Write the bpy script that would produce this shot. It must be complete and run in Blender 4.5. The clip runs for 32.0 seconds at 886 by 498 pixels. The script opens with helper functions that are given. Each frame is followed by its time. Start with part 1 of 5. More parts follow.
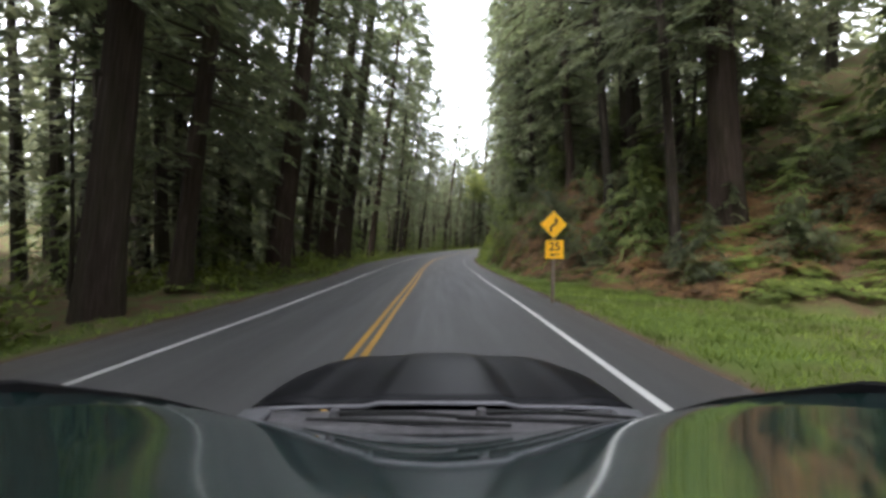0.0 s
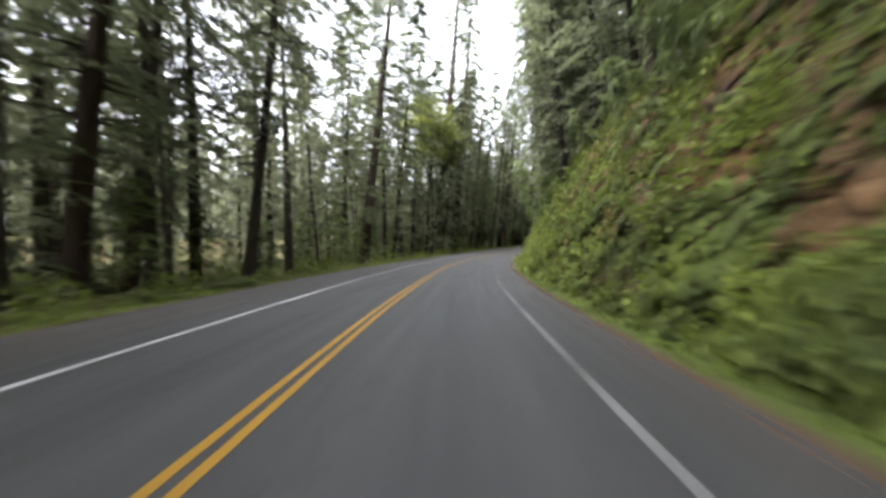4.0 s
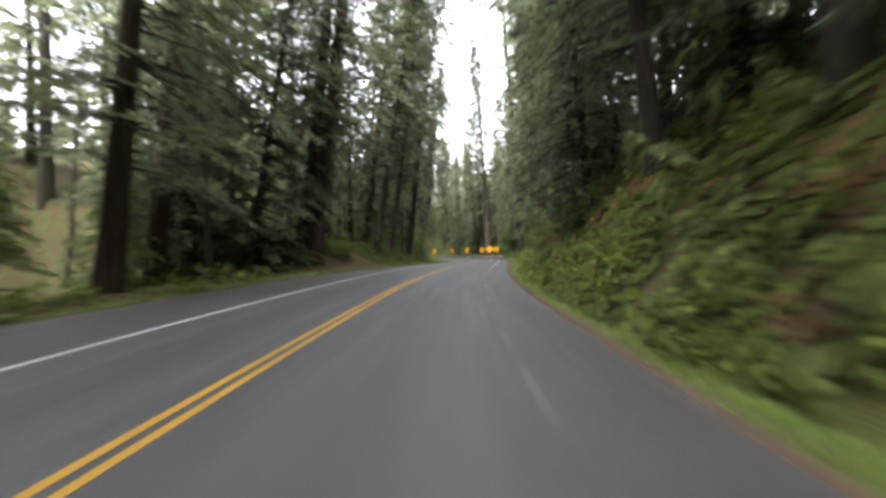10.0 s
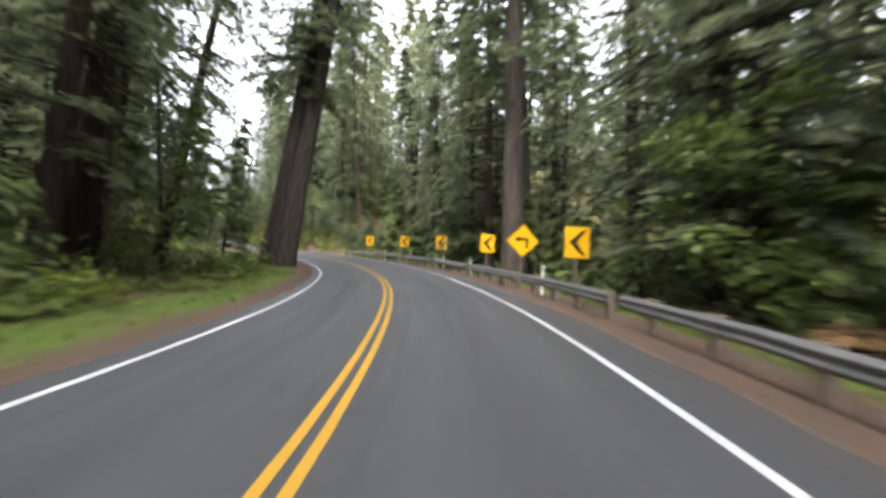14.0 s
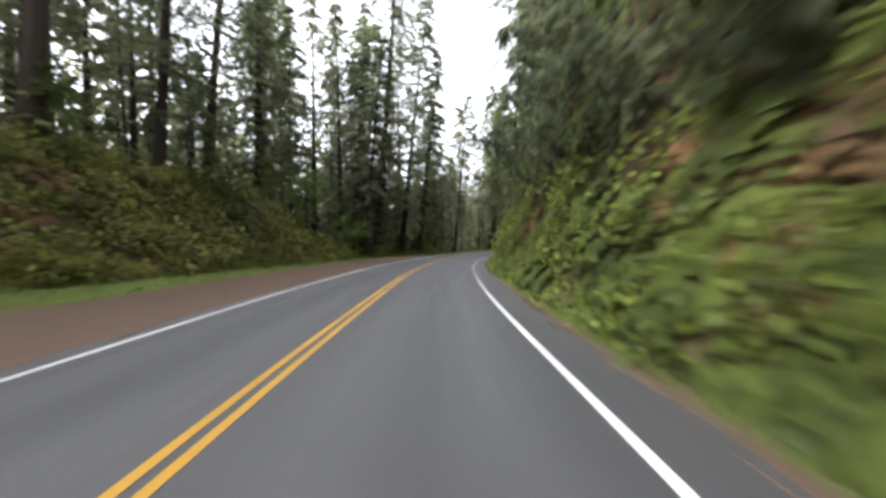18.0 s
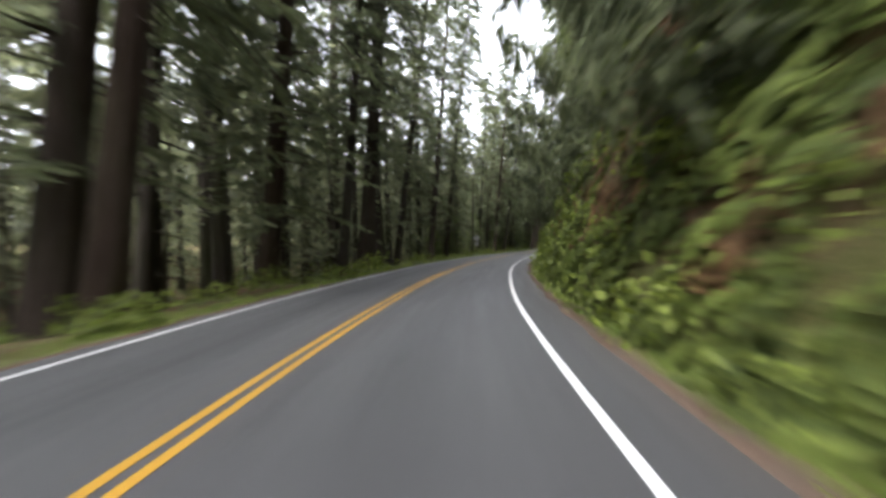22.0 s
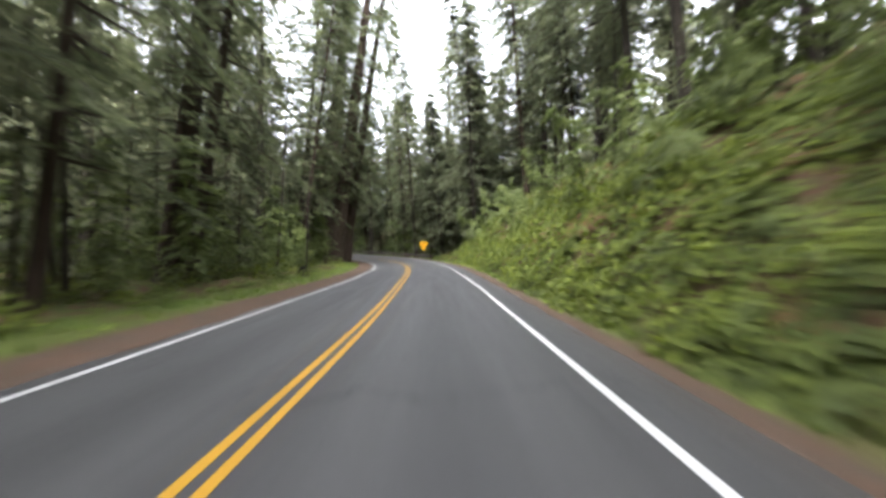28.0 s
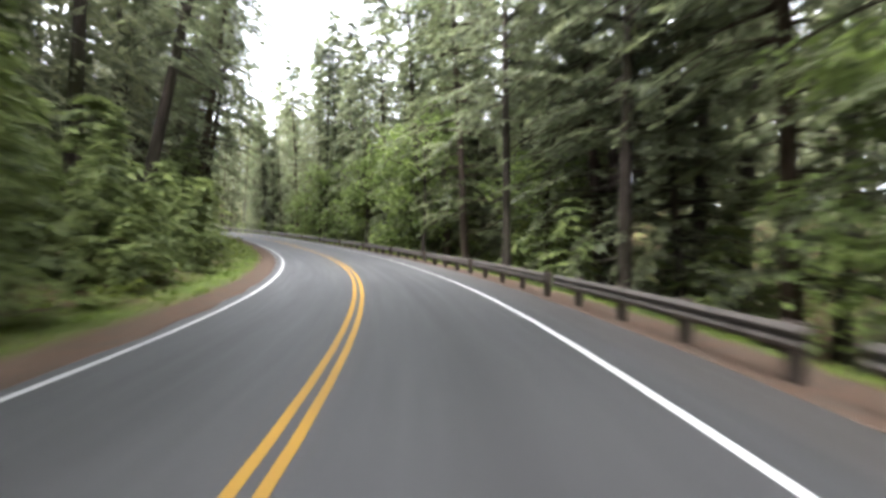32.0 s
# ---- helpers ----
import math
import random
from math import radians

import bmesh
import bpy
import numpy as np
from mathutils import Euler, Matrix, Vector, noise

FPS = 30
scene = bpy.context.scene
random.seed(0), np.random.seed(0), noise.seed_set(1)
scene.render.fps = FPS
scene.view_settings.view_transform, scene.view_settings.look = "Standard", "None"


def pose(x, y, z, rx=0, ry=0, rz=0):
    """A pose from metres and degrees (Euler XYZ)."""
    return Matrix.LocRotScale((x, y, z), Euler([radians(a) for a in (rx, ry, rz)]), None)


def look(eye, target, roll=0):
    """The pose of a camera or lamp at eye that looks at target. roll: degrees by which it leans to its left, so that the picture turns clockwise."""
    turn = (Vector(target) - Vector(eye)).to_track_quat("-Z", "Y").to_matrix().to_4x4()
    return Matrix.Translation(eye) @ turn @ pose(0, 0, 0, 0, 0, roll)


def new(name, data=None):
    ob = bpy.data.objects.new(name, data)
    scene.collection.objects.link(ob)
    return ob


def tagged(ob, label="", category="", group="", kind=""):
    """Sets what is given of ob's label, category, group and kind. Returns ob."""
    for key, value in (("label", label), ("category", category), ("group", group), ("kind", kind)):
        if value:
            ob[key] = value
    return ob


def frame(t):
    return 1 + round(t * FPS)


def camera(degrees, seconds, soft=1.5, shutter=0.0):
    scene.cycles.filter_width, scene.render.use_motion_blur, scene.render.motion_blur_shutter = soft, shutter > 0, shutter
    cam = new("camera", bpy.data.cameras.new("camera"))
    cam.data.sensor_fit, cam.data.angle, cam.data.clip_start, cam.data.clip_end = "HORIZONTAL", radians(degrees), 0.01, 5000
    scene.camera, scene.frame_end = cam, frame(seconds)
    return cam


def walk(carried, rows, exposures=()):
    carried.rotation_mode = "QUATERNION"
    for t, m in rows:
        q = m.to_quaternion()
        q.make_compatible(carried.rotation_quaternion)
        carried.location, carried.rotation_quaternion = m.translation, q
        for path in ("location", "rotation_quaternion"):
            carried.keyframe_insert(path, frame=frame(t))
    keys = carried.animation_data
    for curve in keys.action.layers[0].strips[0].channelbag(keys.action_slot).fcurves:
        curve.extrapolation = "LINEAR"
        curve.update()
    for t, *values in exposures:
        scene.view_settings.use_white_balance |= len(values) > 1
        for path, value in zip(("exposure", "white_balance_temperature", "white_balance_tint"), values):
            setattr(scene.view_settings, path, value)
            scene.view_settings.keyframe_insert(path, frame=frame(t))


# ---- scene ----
# the camera stands on a car's roof and drives along the right-hand lane
cam = camera(91.8, 32.0, soft=3.2, shutter=0.5)
PATH = [
    (0, 1.304, 0.000, 1.656, 88.29, -0.26, -0.40),
    (0.03333, 1.304, 0.007, 1.655, 88.29, -0.26, -0.40),
    (0.1333, 1.362, 2.489, 1.579, 88.32, -0.20, -0.91),
    (0.2667, 1.425, 4.976, 1.503, 88.34, -0.14, -1.14),
    (0.5, 1.535, 9.321, 1.375, 88.38, -0.04, -1.01),
    (1, 1.730, 18.598, 1.117, 88.47, 0.17, -0.69),
    (1.5, 1.981, 27.801, 0.879, 88.55, -0.06, -1.13),
    (2, 2.306, 36.916, 0.656, 88.61, -0.27, -1.08),
    (2.5, 2.518, 46.008, 0.445, 88.68, -0.40, -1.57),
    (3, 3.024, 55.144, 0.247, 88.82, -0.44, -3.15),
    (3.5, 3.754, 64.340, 0.078, 88.95, 0.26, -4.98),
    (4, 4.827, 73.600, -0.061, 89.06, 0.90, -7.53),
    (4.5, 6.420, 82.896, -0.176, 89.22, 0.86, -9.78),
    (5, 8.307, 92.265, -0.276, 89.38, 0.81, -11.40),
    (5.5, 10.519, 101.679, -0.358, 89.37, 0.74, -13.37),
    (6, 13.138, 111.103, -0.427, 89.36, 0.62, -15.65),
    (6.5, 16.142, 120.443, -0.486, 89.64, 0.47, -18.17),
    (7, 19.547, 129.613, -0.528, 89.98, 0.51, -20.48),
    (7.5, 23.283, 138.616, -0.542, 90.12, 0.69, -22.64),
    (8, 27.280, 147.464, -0.532, 90.23, 0.90, -24.65),
    (8.5, 31.556, 156.203, -0.502, 90.27, 0.98, -25.91),
    (9, 36.045, 164.899, -0.450, 90.27, 1.04, -26.79),
    (9.5, 40.694, 173.569, -0.386, 90.33, 0.86, -28.09),
    (10, 45.596, 182.153, -0.315, 90.39, 0.69, -29.86),
    (10.5, 50.785, 190.584, -0.258, 90.11, 1.56, -32.03),
    (11, 56.312, 198.786, -0.215, 89.82, 2.45, -34.11),
    (11.5, 62.059, 206.869, -0.161, 89.80, 2.39, -35.76),
    (12, 68.109, 214.789, -0.129, 89.72, 1.97, -36.78),
    (12.5, 74.193, 222.711, -0.131, 89.62, 1.60, -36.59),
    (13, 80.214, 230.626, -0.155, 89.57, 0.81, -35.36),
    (13.5, 85.909, 238.731, -0.218, 89.54, -1.50, -32.84),
    (14, 91.052, 247.132, -0.321, 89.63, -3.28, -29.33),
    (14.5, 95.601, 255.773, -0.417, 89.25, -2.86, -24.41),
    (15, 99.165, 264.778, -0.509, 88.90, -2.41, -19.42),
    (15.5, 102.061, 273.959, -0.559, 89.19, -2.72, -14.36),
    (16, 103.871, 283.369, -0.576, 89.48, -3.03, -7.87),
    (16.5, 104.545, 293.041, -0.607, 89.46, -2.17, -1.51),
    (17, 104.306, 302.996, -0.667, 89.36, -0.89, 3.43),
    (17.5, 103.336, 313.131, -0.740, 89.21, 0.16, 6.25),
    (18, 102.050, 323.468, -0.796, 89.14, 0.66, 7.30),
    (18.5, 100.694, 334.011, -0.847, 89.16, 1.62, 6.83),
    (19, 99.564, 344.770, -0.880, 89.10, 2.07, 5.11),
    (19.5, 98.817, 355.768, -0.919, 89.09, 1.53, 2.49),
    (20, 98.722, 367.011, -0.969, 89.15, 1.18, -1.12),
    (20.5, 99.452, 378.370, -1.011, 89.08, 1.38, -5.36),
    (21, 101.061, 389.700, -1.036, 88.96, 1.32, -9.71),
    (21.5, 103.555, 400.936, -1.059, 89.01, 1.30, -14.16),
    (22, 107.020, 411.982, -1.090, 88.92, 1.19, -18.56),
    (22.5, 111.308, 422.858, -1.162, 88.81, 1.04, -22.56),
    (23, 116.413, 433.538, -1.281, 88.88, 1.16, -26.25),
    (23.5, 122.285, 443.951, -1.403, 88.97, 1.33, -30.01),
    (24, 128.798, 454.109, -1.513, 89.02, 1.26, -33.31),
    (24.5, 135.848, 463.997, -1.623, 89.40, 1.02, -35.99),
    (25, 143.334, 473.612, -1.740, 89.84, 0.93, -38.15),
    (25.5, 151.124, 483.050, -1.848, 90.08, 1.17, -39.30),
    (26, 159.053, 492.423, -1.932, 90.36, 1.10, -39.76),
    (26.5, 166.984, 501.715, -1.987, 90.28, 0.72, -39.87),
    (27, 174.800, 510.898, -2.035, 90.05, 0.55, -39.82),
    (27.5, 182.494, 519.983, -2.098, 90.04, 0.10, -39.61),
    (28, 189.982, 529.048, -2.156, 90.23, -0.44, -38.80),
    (28.5, 197.081, 538.030, -2.177, 90.35, -0.59, -37.45),
    (29, 203.703, 546.767, -2.158, 90.41, -1.09, -35.99),
    (29.5, 209.741, 555.355, -2.124, 90.25, -2.15, -34.00),
    (30, 215.200, 563.800, -2.086, 90.11, -2.98, -30.76),
    (30.5, 219.856, 572.310, -2.046, 90.04, -3.20, -25.86),
    (31, 223.564, 580.970, -1.993, 89.98, -3.42, -20.27),
    (31.5, 226.373, 589.654, -1.907, 90.05, -3.16, -14.60),
    (32, 228.109, 598.311, -1.789, 90.13, -2.89, -8.65),
]
EXPOSURE = [(0, 3.0), (1, 3.0), (2, 3.28), (3, 3.12), (6, 2.72), (7, 3.1), (8, 3.0), (9, 3.2), (10, 3.25), (12, 3.3), (13, 3.05), (14, 3.05), (16, 2.9), (17, 2.4), (18, 2.5), (20, 2.75), (21, 2.85), (22, 2.85), (23, 3.05), (25, 2.95), (28, 3.05), (29, 2.7), (30, 2.4), (31, 3.5), (32, 3.62)]
walk(cam, [(t, pose(*m)) for t, *m in PATH], [(t, v, 6120, 13) for t, v in EXPOSURE])

# overcast daylight
world = bpy.data.worlds.new("sky")
scene.world = world
world.use_nodes = True
wn, wl = world.node_tree.nodes, world.node_tree.links
wn.clear()
sky = wn.new("ShaderNodeTexSky")
sky.sky_type = "NISHITA"
sky.sun_disc = False
sky.sun_elevation, sky.sun_rotation = radians(56), radians(232)
sky.air_density, sky.dust_density, sky.ozone_density = 1.0, 4.0, 1.0
hs = wn.new("ShaderNodeHueSaturation")
hs.inputs["Saturation"].default_value = 0.12
bg = wn.new("ShaderNodeBackground")
bg.inputs["Strength"].default_value = 0.15
out = wn.new("ShaderNodeOutputWorld")
wl.new(sky.outputs[0], hs.inputs["Color"])
wl.new(hs.outputs[0], bg.inputs["Color"])
wl.new(bg.outputs[0], out.inputs["Surface"])
sun_data = bpy.data.lights.new("sun", "SUN")
sun_data.energy, sun_data.angle, sun_data.color = 0.6, radians(60), (1.0, 0.98, 0.96)
sun = new("sun", sun_data)
sun.matrix_world = look((0, 0, 100), (44, 34.5, 17))


# ---------------------------------------------------------------- materials
def material(name, rough=0.8, spec=0.3):
    m = bpy.data.materials.new(name)
    m.use_nodes = True
    b = m.node_tree.nodes["Principled BSDF"]
    b.inputs["Roughness"].default_value = rough
    b.inputs["Specular IOR Level"].default_value = spec
    return m, m.node_tree.nodes, m.node_tree.links, b


def noise_node(n, l, scale, detail=4, coords=None, stretch=None, rough=0.55):
    tex = n.new("ShaderNodeTexNoise")
    tex.inputs["Scale"].default_value = scale
    tex.inputs["Detail"].default_value = detail
    tex.inputs["Roughness"].default_value = rough
    if coords is None:
        coords = n.new("ShaderNodeTexCoord").outputs["Object"]
    if stretch:
        mp = n.new("ShaderNodeMapping")
        mp.inputs["Scale"].default_value = stretch
        l.new(coords, mp.inputs["Vector"])
        coords = mp.outputs[0]
    l.new(coords, tex.inputs["Vector"])
    return tex.outputs["Fac"]


def ramp(n, l, fac, stops):
    r = n.new("ShaderNodeValToRGB")
    e = r.color_ramp.elements
    while len(e) < len(stops):
        e.new(0.5)
    for el, (pos, col) in zip(e, stops):
        el.position, el.color = pos, (*col, 1) if len(col) == 3 else col
    l.new(fac, r.inputs["Fac"])
    return r.outputs["Color"]


def mix(n, l, fac, a, b, how="MIX"):
    m = n.new("ShaderNodeMix")
    m.data_type, m.blend_type = "RGBA", how
    for sock, v in ((m.inputs["Factor"], fac), (m.inputs["A"], a), (m.inputs["B"], b)):
        if isinstance(v, (int, float)):
            sock.default_value = v
        elif isinstance(v, tuple):
            sock.default_value = (*v, 1)
        else:
            l.new(v, sock)
    return m.outputs["Result"]


def bump(n, l, b, height, strength=0.5, distance=0.02):
    k = n.new("ShaderNodeBump")
    k.inputs["Strength"].default_value = strength
    k.inputs["Distance"].default_value = distance
    l.new(height, k.inputs["Height"])
    l.new(k.outputs[0], b.inputs["Normal"])


def attribute(n, name):
    a = n.new("ShaderNodeAttribute")
    a.attribute_name = name
    return a.outputs["Fac"]


def mat_asphalt():
    m, n, l, b = material("asphalt", 0.62, 0.4)
    lane = n.new("ShaderNodeCombineXYZ")
    l.new(attribute(n, "across"), lane.inputs[0])
    l.new(attribute(n, "along_road"), lane.inputs[1])
    big = noise_node(n, l, 1.0, 5, coords=lane.outputs[0], stretch=(0.45, 0.06, 1))
    mid = noise_node(n, l, 1.0, 6, coords=lane.outputs[0], stretch=(3.2, 0.16, 1))
    fine_ = noise_node(n, l, 90, 2)
    c = ramp(n, l, big, [(0.3, (0.0296, 0.0296, 0.0292)), (0.7, (0.0461, 0.0456, 0.0451))])
    c = mix(n, l, 0.22, c, ramp(n, l, mid, [(0.35, (0.0213, 0.0213, 0.0213)), (0.65, (0.0559, 0.0552, 0.0535))]))
    c = mix(n, l, 0.4, c, ramp(n, l, fine_, [(0.3, (0.0148, 0.0148, 0.0148)), (0.7, (0.0700, 0.0700, 0.0700))]))
    # polished wheel tracks and a darker drip line between them
    wear = attribute(n, "wear")
    c = mix(n, l, wear, c, (0.0576, 0.0571, 0.0568))
    stain = attribute(n, "stain")
    c = mix(n, l, stain, c, (0.0230, 0.0227, 0.0222))
    dusty = attribute(n, "dusty")
    c = mix(n, l, dusty, c, (0.0451, 0.0380, 0.0320))
    cr = n.new("ShaderNodeTexVoronoi")
    cr.feature = "DISTANCE_TO_EDGE"
    cr.inputs["Scale"].default_value = 0.16
    warp = n.new("ShaderNodeVectorMath")
    warp.operation = "MULTIPLY_ADD"
    nz = n.new("ShaderNodeTexNoise")
    nz.inputs["Scale"].default_value = 0.9
    nz.inputs["Detail"].default_value = 5
    tc = n.new("ShaderNodeTexCoord")
    l.new(tc.outputs["Object"], nz.inputs["Vector"])
    l.new(nz.outputs["Color"], warp.inputs[0])
    warp.inputs[1].default_value = (3, 3, 0)
    l.new(tc.outputs["Object"], warp.inputs[2])
    l.new(warp.outputs[0], cr.inputs["Vector"])
    crack = ramp(n, l, cr.outputs["Distance"], [(0.0, (1, 1, 1)), (0.004, (0, 0, 0))])
    some = ramp(n, l, noise_node(n, l, 0.05, 2), [(0.5, (0, 0, 0)), (0.6, (1, 1, 1))])
    c = mix(n, l, mix(n, l, 1.0, crack, some, "MULTIPLY"), c, (0.0098, 0.0098, 0.0098))
    l.new(c, b.inputs["Base Color"])
    l.new(ramp(n, l, mid, [(0.3, (0.56, 0.56, 0.56)), (0.7, (0.66, 0.66, 0.66))]), b.inputs["Roughness"])
    bump(n, l, b, fine_, 0.35, 0.006)
    return m


def mat_marking(name, col, worn):
    m, n, l, b = material(name, 0.6, 0.3)
    grit = noise_node(n, l, 14, 6)
    c = mix(n, l, 0.3, col, ramp(n, l, noise_node(n, l, 2, 4), [(0.3, tuple(v * 0.75 for v in col)), (0.7, col)]))
    c = mix(n, l, ramp(n, l, grit, [(worn, (0, 0, 0)), (worn + 0.1, (0.75, 0.75, 0.75))]), c, (0.03, 0.0296, 0.0284))
    c = mix(n, l, attribute(n, "gone"), c, (0.03, 0.0296, 0.0288))
    l.new(c, b.inputs["Base Color"])
    return m


def mat_ground():
    m, n, l, b = material("forest_floor", 0.95, 0.1)
    big = noise_node(n, l, 0.35, 5)
    mid = noise_node(n, l, 2.2, 6)
    fine_ = noise_node(n, l, 22, 5)
    litter = ramp(n, l, fine_, [(0.25, (0.03, 0.02, 0.013)), (0.5, (0.085, 0.05, 0.031)), (0.75, (0.15, 0.09, 0.055))])
    moss = ramp(n, l, fine_, [(0.3, (0.032, 0.046, 0.013)), (0.7, (0.1, 0.13, 0.035))])
    c = mix(n, l, ramp(n, l, mid, [(0.42, (0, 0, 0)), (0.6, (1, 1, 1))]), litter, moss)
    soil = ramp(n, l, fine_, [(0.25, (0.04, 0.024, 0.015)), (0.5, (0.09, 0.053, 0.034)), (0.8, (0.15, 0.098, 0.066))])
    cut = attribute(n, "cut")
    bare = mix(n, l, 1.0, cut, ramp(n, l, mid, [(0.48, (0, 0, 0)), (0.66, (1, 1, 1))]), "MULTIPLY")
    c = mix(n, l, bare, c, soil)
    dirt = attribute(n, "dirt")
    gravel = ramp(n, l, noise_node(n, l, 45, 3), [(0.3, (0.042, 0.033, 0.025)), (0.5, (0.08, 0.062, 0.047)), (0.72, (0.13, 0.106, 0.084))])
    needles = ramp(n, l, mid, [(0.35, (0.1, 0.052, 0.03)), (0.65, (0.07, 0.05, 0.036))])
    c = mix(n, l, dirt, c, mix(n, l, 0.5, gravel, needles))
    grass = attribute(n, "grass")
    turf = ramp(n, l, fine_, [(0.25, (0.036, 0.056, 0.012)), (0.55, (0.085, 0.12, 0.025)), (0.8, (0.14, 0.175, 0.045))])
    turf = mix(n, l, ramp(n, l, big, [(0.45, (0, 0, 0)), (0.7, (0.6, 0.6, 0.6))]), turf, soil)
    c = mix(n, l, grass, c, turf)
    l.new(c, b.inputs["Base Color"])
    bump(n, l, b, fine_, 0.8, 0.05)
    return m


def mat_leaf(name, dark, light, trans=0.3, rough=0.6):
    m, n, l, b = material(name, rough, 0.25)
    g = n.new("ShaderNodeNewGeometry")
    o = n.new("ShaderNodeObjectInfo")
    c = ramp(n, l, g.outputs["Random Per Island"], [(0.0, dark), (1.0, light)])
    hv = n.new("ShaderNodeHueSaturation")
    mul = n.new("ShaderNodeMapRange")
    mul.inputs["To Min"].default_value, mul.inputs["To Max"].default_value = 0.7, 1.3
    l.new(o.outputs["Random"], mul.inputs["Value"])
    l.new(mul.outputs[0], hv.inputs["Value"])
    l.new(c, hv.inputs["Color"])
    patch = noise_node(n, l, 0.25, 3, coords=g.outputs["Position"])
    c = mix(n, l, ramp(n, l, patch, [(0.35, (0, 0, 0)), (0.7, (0.55, 0.55, 0.55))]), hv.outputs[0],
            tuple(min(1, v * 1.5) for v in light))
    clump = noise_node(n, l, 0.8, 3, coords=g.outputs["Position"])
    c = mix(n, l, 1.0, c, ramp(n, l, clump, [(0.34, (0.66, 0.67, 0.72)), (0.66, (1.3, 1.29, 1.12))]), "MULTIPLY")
    l.new(c, b.inputs["Base Color"])
    t = n.new("ShaderNodeBsdfTranslucent")
    l.new(c, t.inputs["Color"])
    ms = n.new("ShaderNodeMixShader")
    ms.inputs[0].default_value = trans
    l.new(b.outputs[0], ms.inputs[1])
    l.new(t.outputs[0], ms.inputs[2])
    l.new(ms.outputs[0], n["Material Output"].inputs["Surface"])
    return m


def mat_bark(name, dark, light, mossy=0.4):
    m, n, l, b = material(name, 0.95, 0.1)
    fur = noise_node(n, l, 1.0, 6, stretch=(9, 9, 0.7), rough=0.65)
    big = noise_node(n, l, 0.5, 4, stretch=(1, 1, 0.4))
    c = ramp(n, l, fur, [(0.32, tuple(v * 0.35 for v in dark)), (0.5, dark), (0.7, light)])
    o = n.new("ShaderNodeObjectInfo")
    grey = mix(n, l, 0.5, c, (0.05, 0.043, 0.036))
    c = mix(n, l, o.outputs["Random"], c, grey)
    c = mix(n, l, ramp(n, l, big, [(0.45, (0, 0, 0)), (0.75, (mossy, mossy, mossy))]), c, (0.05, 0.058, 0.022))
    l.new(c, b.inputs["Base Color"])
    bump(n, l, b, fur, 1.0, 0.12)
    return m


def mat_plain(name, col, rough=0.5, spec=0.4, metal=0.0, var=0.25, scale=6.0):
    m, n, l, b = material(name, rough, spec)
    b.inputs["Metallic"].default_value = metal
    f = noise_node(n, l, scale, 5)
    c = ramp(n, l, f, [(0.3, tuple(v * (1 - var) for v in col)), (0.7, tuple(min(1, v * (1 + var * 0.5)) for v in col))])
    l.new(c, b.inputs["Base Color"])
    r = ramp(n, l, noise_node(n, l, scale * 3, 4), [(0.3, (rough * 0.8,) * 3), (0.7, (min(1, rough * 1.2),) * 3)])
    l.new(r, b.inputs["Roughness"])
    return m


ASPHALT = mat_asphalt()
WHITE_LINE = mat_marking("white_road_paint", (0.45, 0.45, 0.435), 0.64)
YELLOW_LINE = mat_marking("yellow_road_paint", (0.36, 0.195, 0.014), 0.66)
GROUND = mat_ground()
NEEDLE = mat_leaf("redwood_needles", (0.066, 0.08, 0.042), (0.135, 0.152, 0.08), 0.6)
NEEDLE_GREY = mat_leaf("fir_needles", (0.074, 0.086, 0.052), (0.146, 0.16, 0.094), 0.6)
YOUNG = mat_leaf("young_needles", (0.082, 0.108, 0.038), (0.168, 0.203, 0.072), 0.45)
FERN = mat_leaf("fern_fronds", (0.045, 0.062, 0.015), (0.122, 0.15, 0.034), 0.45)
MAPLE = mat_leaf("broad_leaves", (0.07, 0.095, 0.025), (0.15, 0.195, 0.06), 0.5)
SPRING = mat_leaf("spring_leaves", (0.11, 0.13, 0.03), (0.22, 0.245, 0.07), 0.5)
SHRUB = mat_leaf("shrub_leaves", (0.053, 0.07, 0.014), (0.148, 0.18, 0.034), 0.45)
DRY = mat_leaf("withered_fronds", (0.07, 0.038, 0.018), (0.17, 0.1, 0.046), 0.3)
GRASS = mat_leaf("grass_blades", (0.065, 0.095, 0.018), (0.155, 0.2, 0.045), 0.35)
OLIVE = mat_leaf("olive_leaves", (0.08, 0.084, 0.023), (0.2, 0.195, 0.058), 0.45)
# lighter and greyer than the near needles: distance haze put into the colour
HAZED_NEEDLE = mat_leaf("hazed_far_needles", (0.112, 0.122, 0.074), (0.195, 0.207, 0.122), 0.62)
BARK = mat_bark("redwood_bark", (0.046, 0.031, 0.023), (0.1, 0.07, 0.053))
BARK_PALE = mat_bark("pale_redwood_bark", (0.085, 0.066, 0.052), (0.175, 0.142, 0.115), 0.25)
BARK_DARK = mat_bark("fir_bark", (0.036, 0.028, 0.022), (0.08, 0.064, 0.052), 0.55)
CHAR = mat_bark("charred_wood", (0.012, 0.011, 0.01), (0.04, 0.036, 0.032), 0.05)
SIGN_YELLOW = mat_plain("sign_yellow", (0.82, 0.42, 0.002), 0.4, 0.4, var=0.12, scale=3)
SIGN_BLACK = mat_plain("sign_black", (0.012, 0.012, 0.012), 0.45)
SIGN_BACK = mat_plain("bare_aluminium", (0.5, 0.51, 0.52), 0.45, 0.5, 0.7, 0.15)
SIGN_WHITE = mat_plain("white_delineator", (0.75, 0.75, 0.73), 0.45)
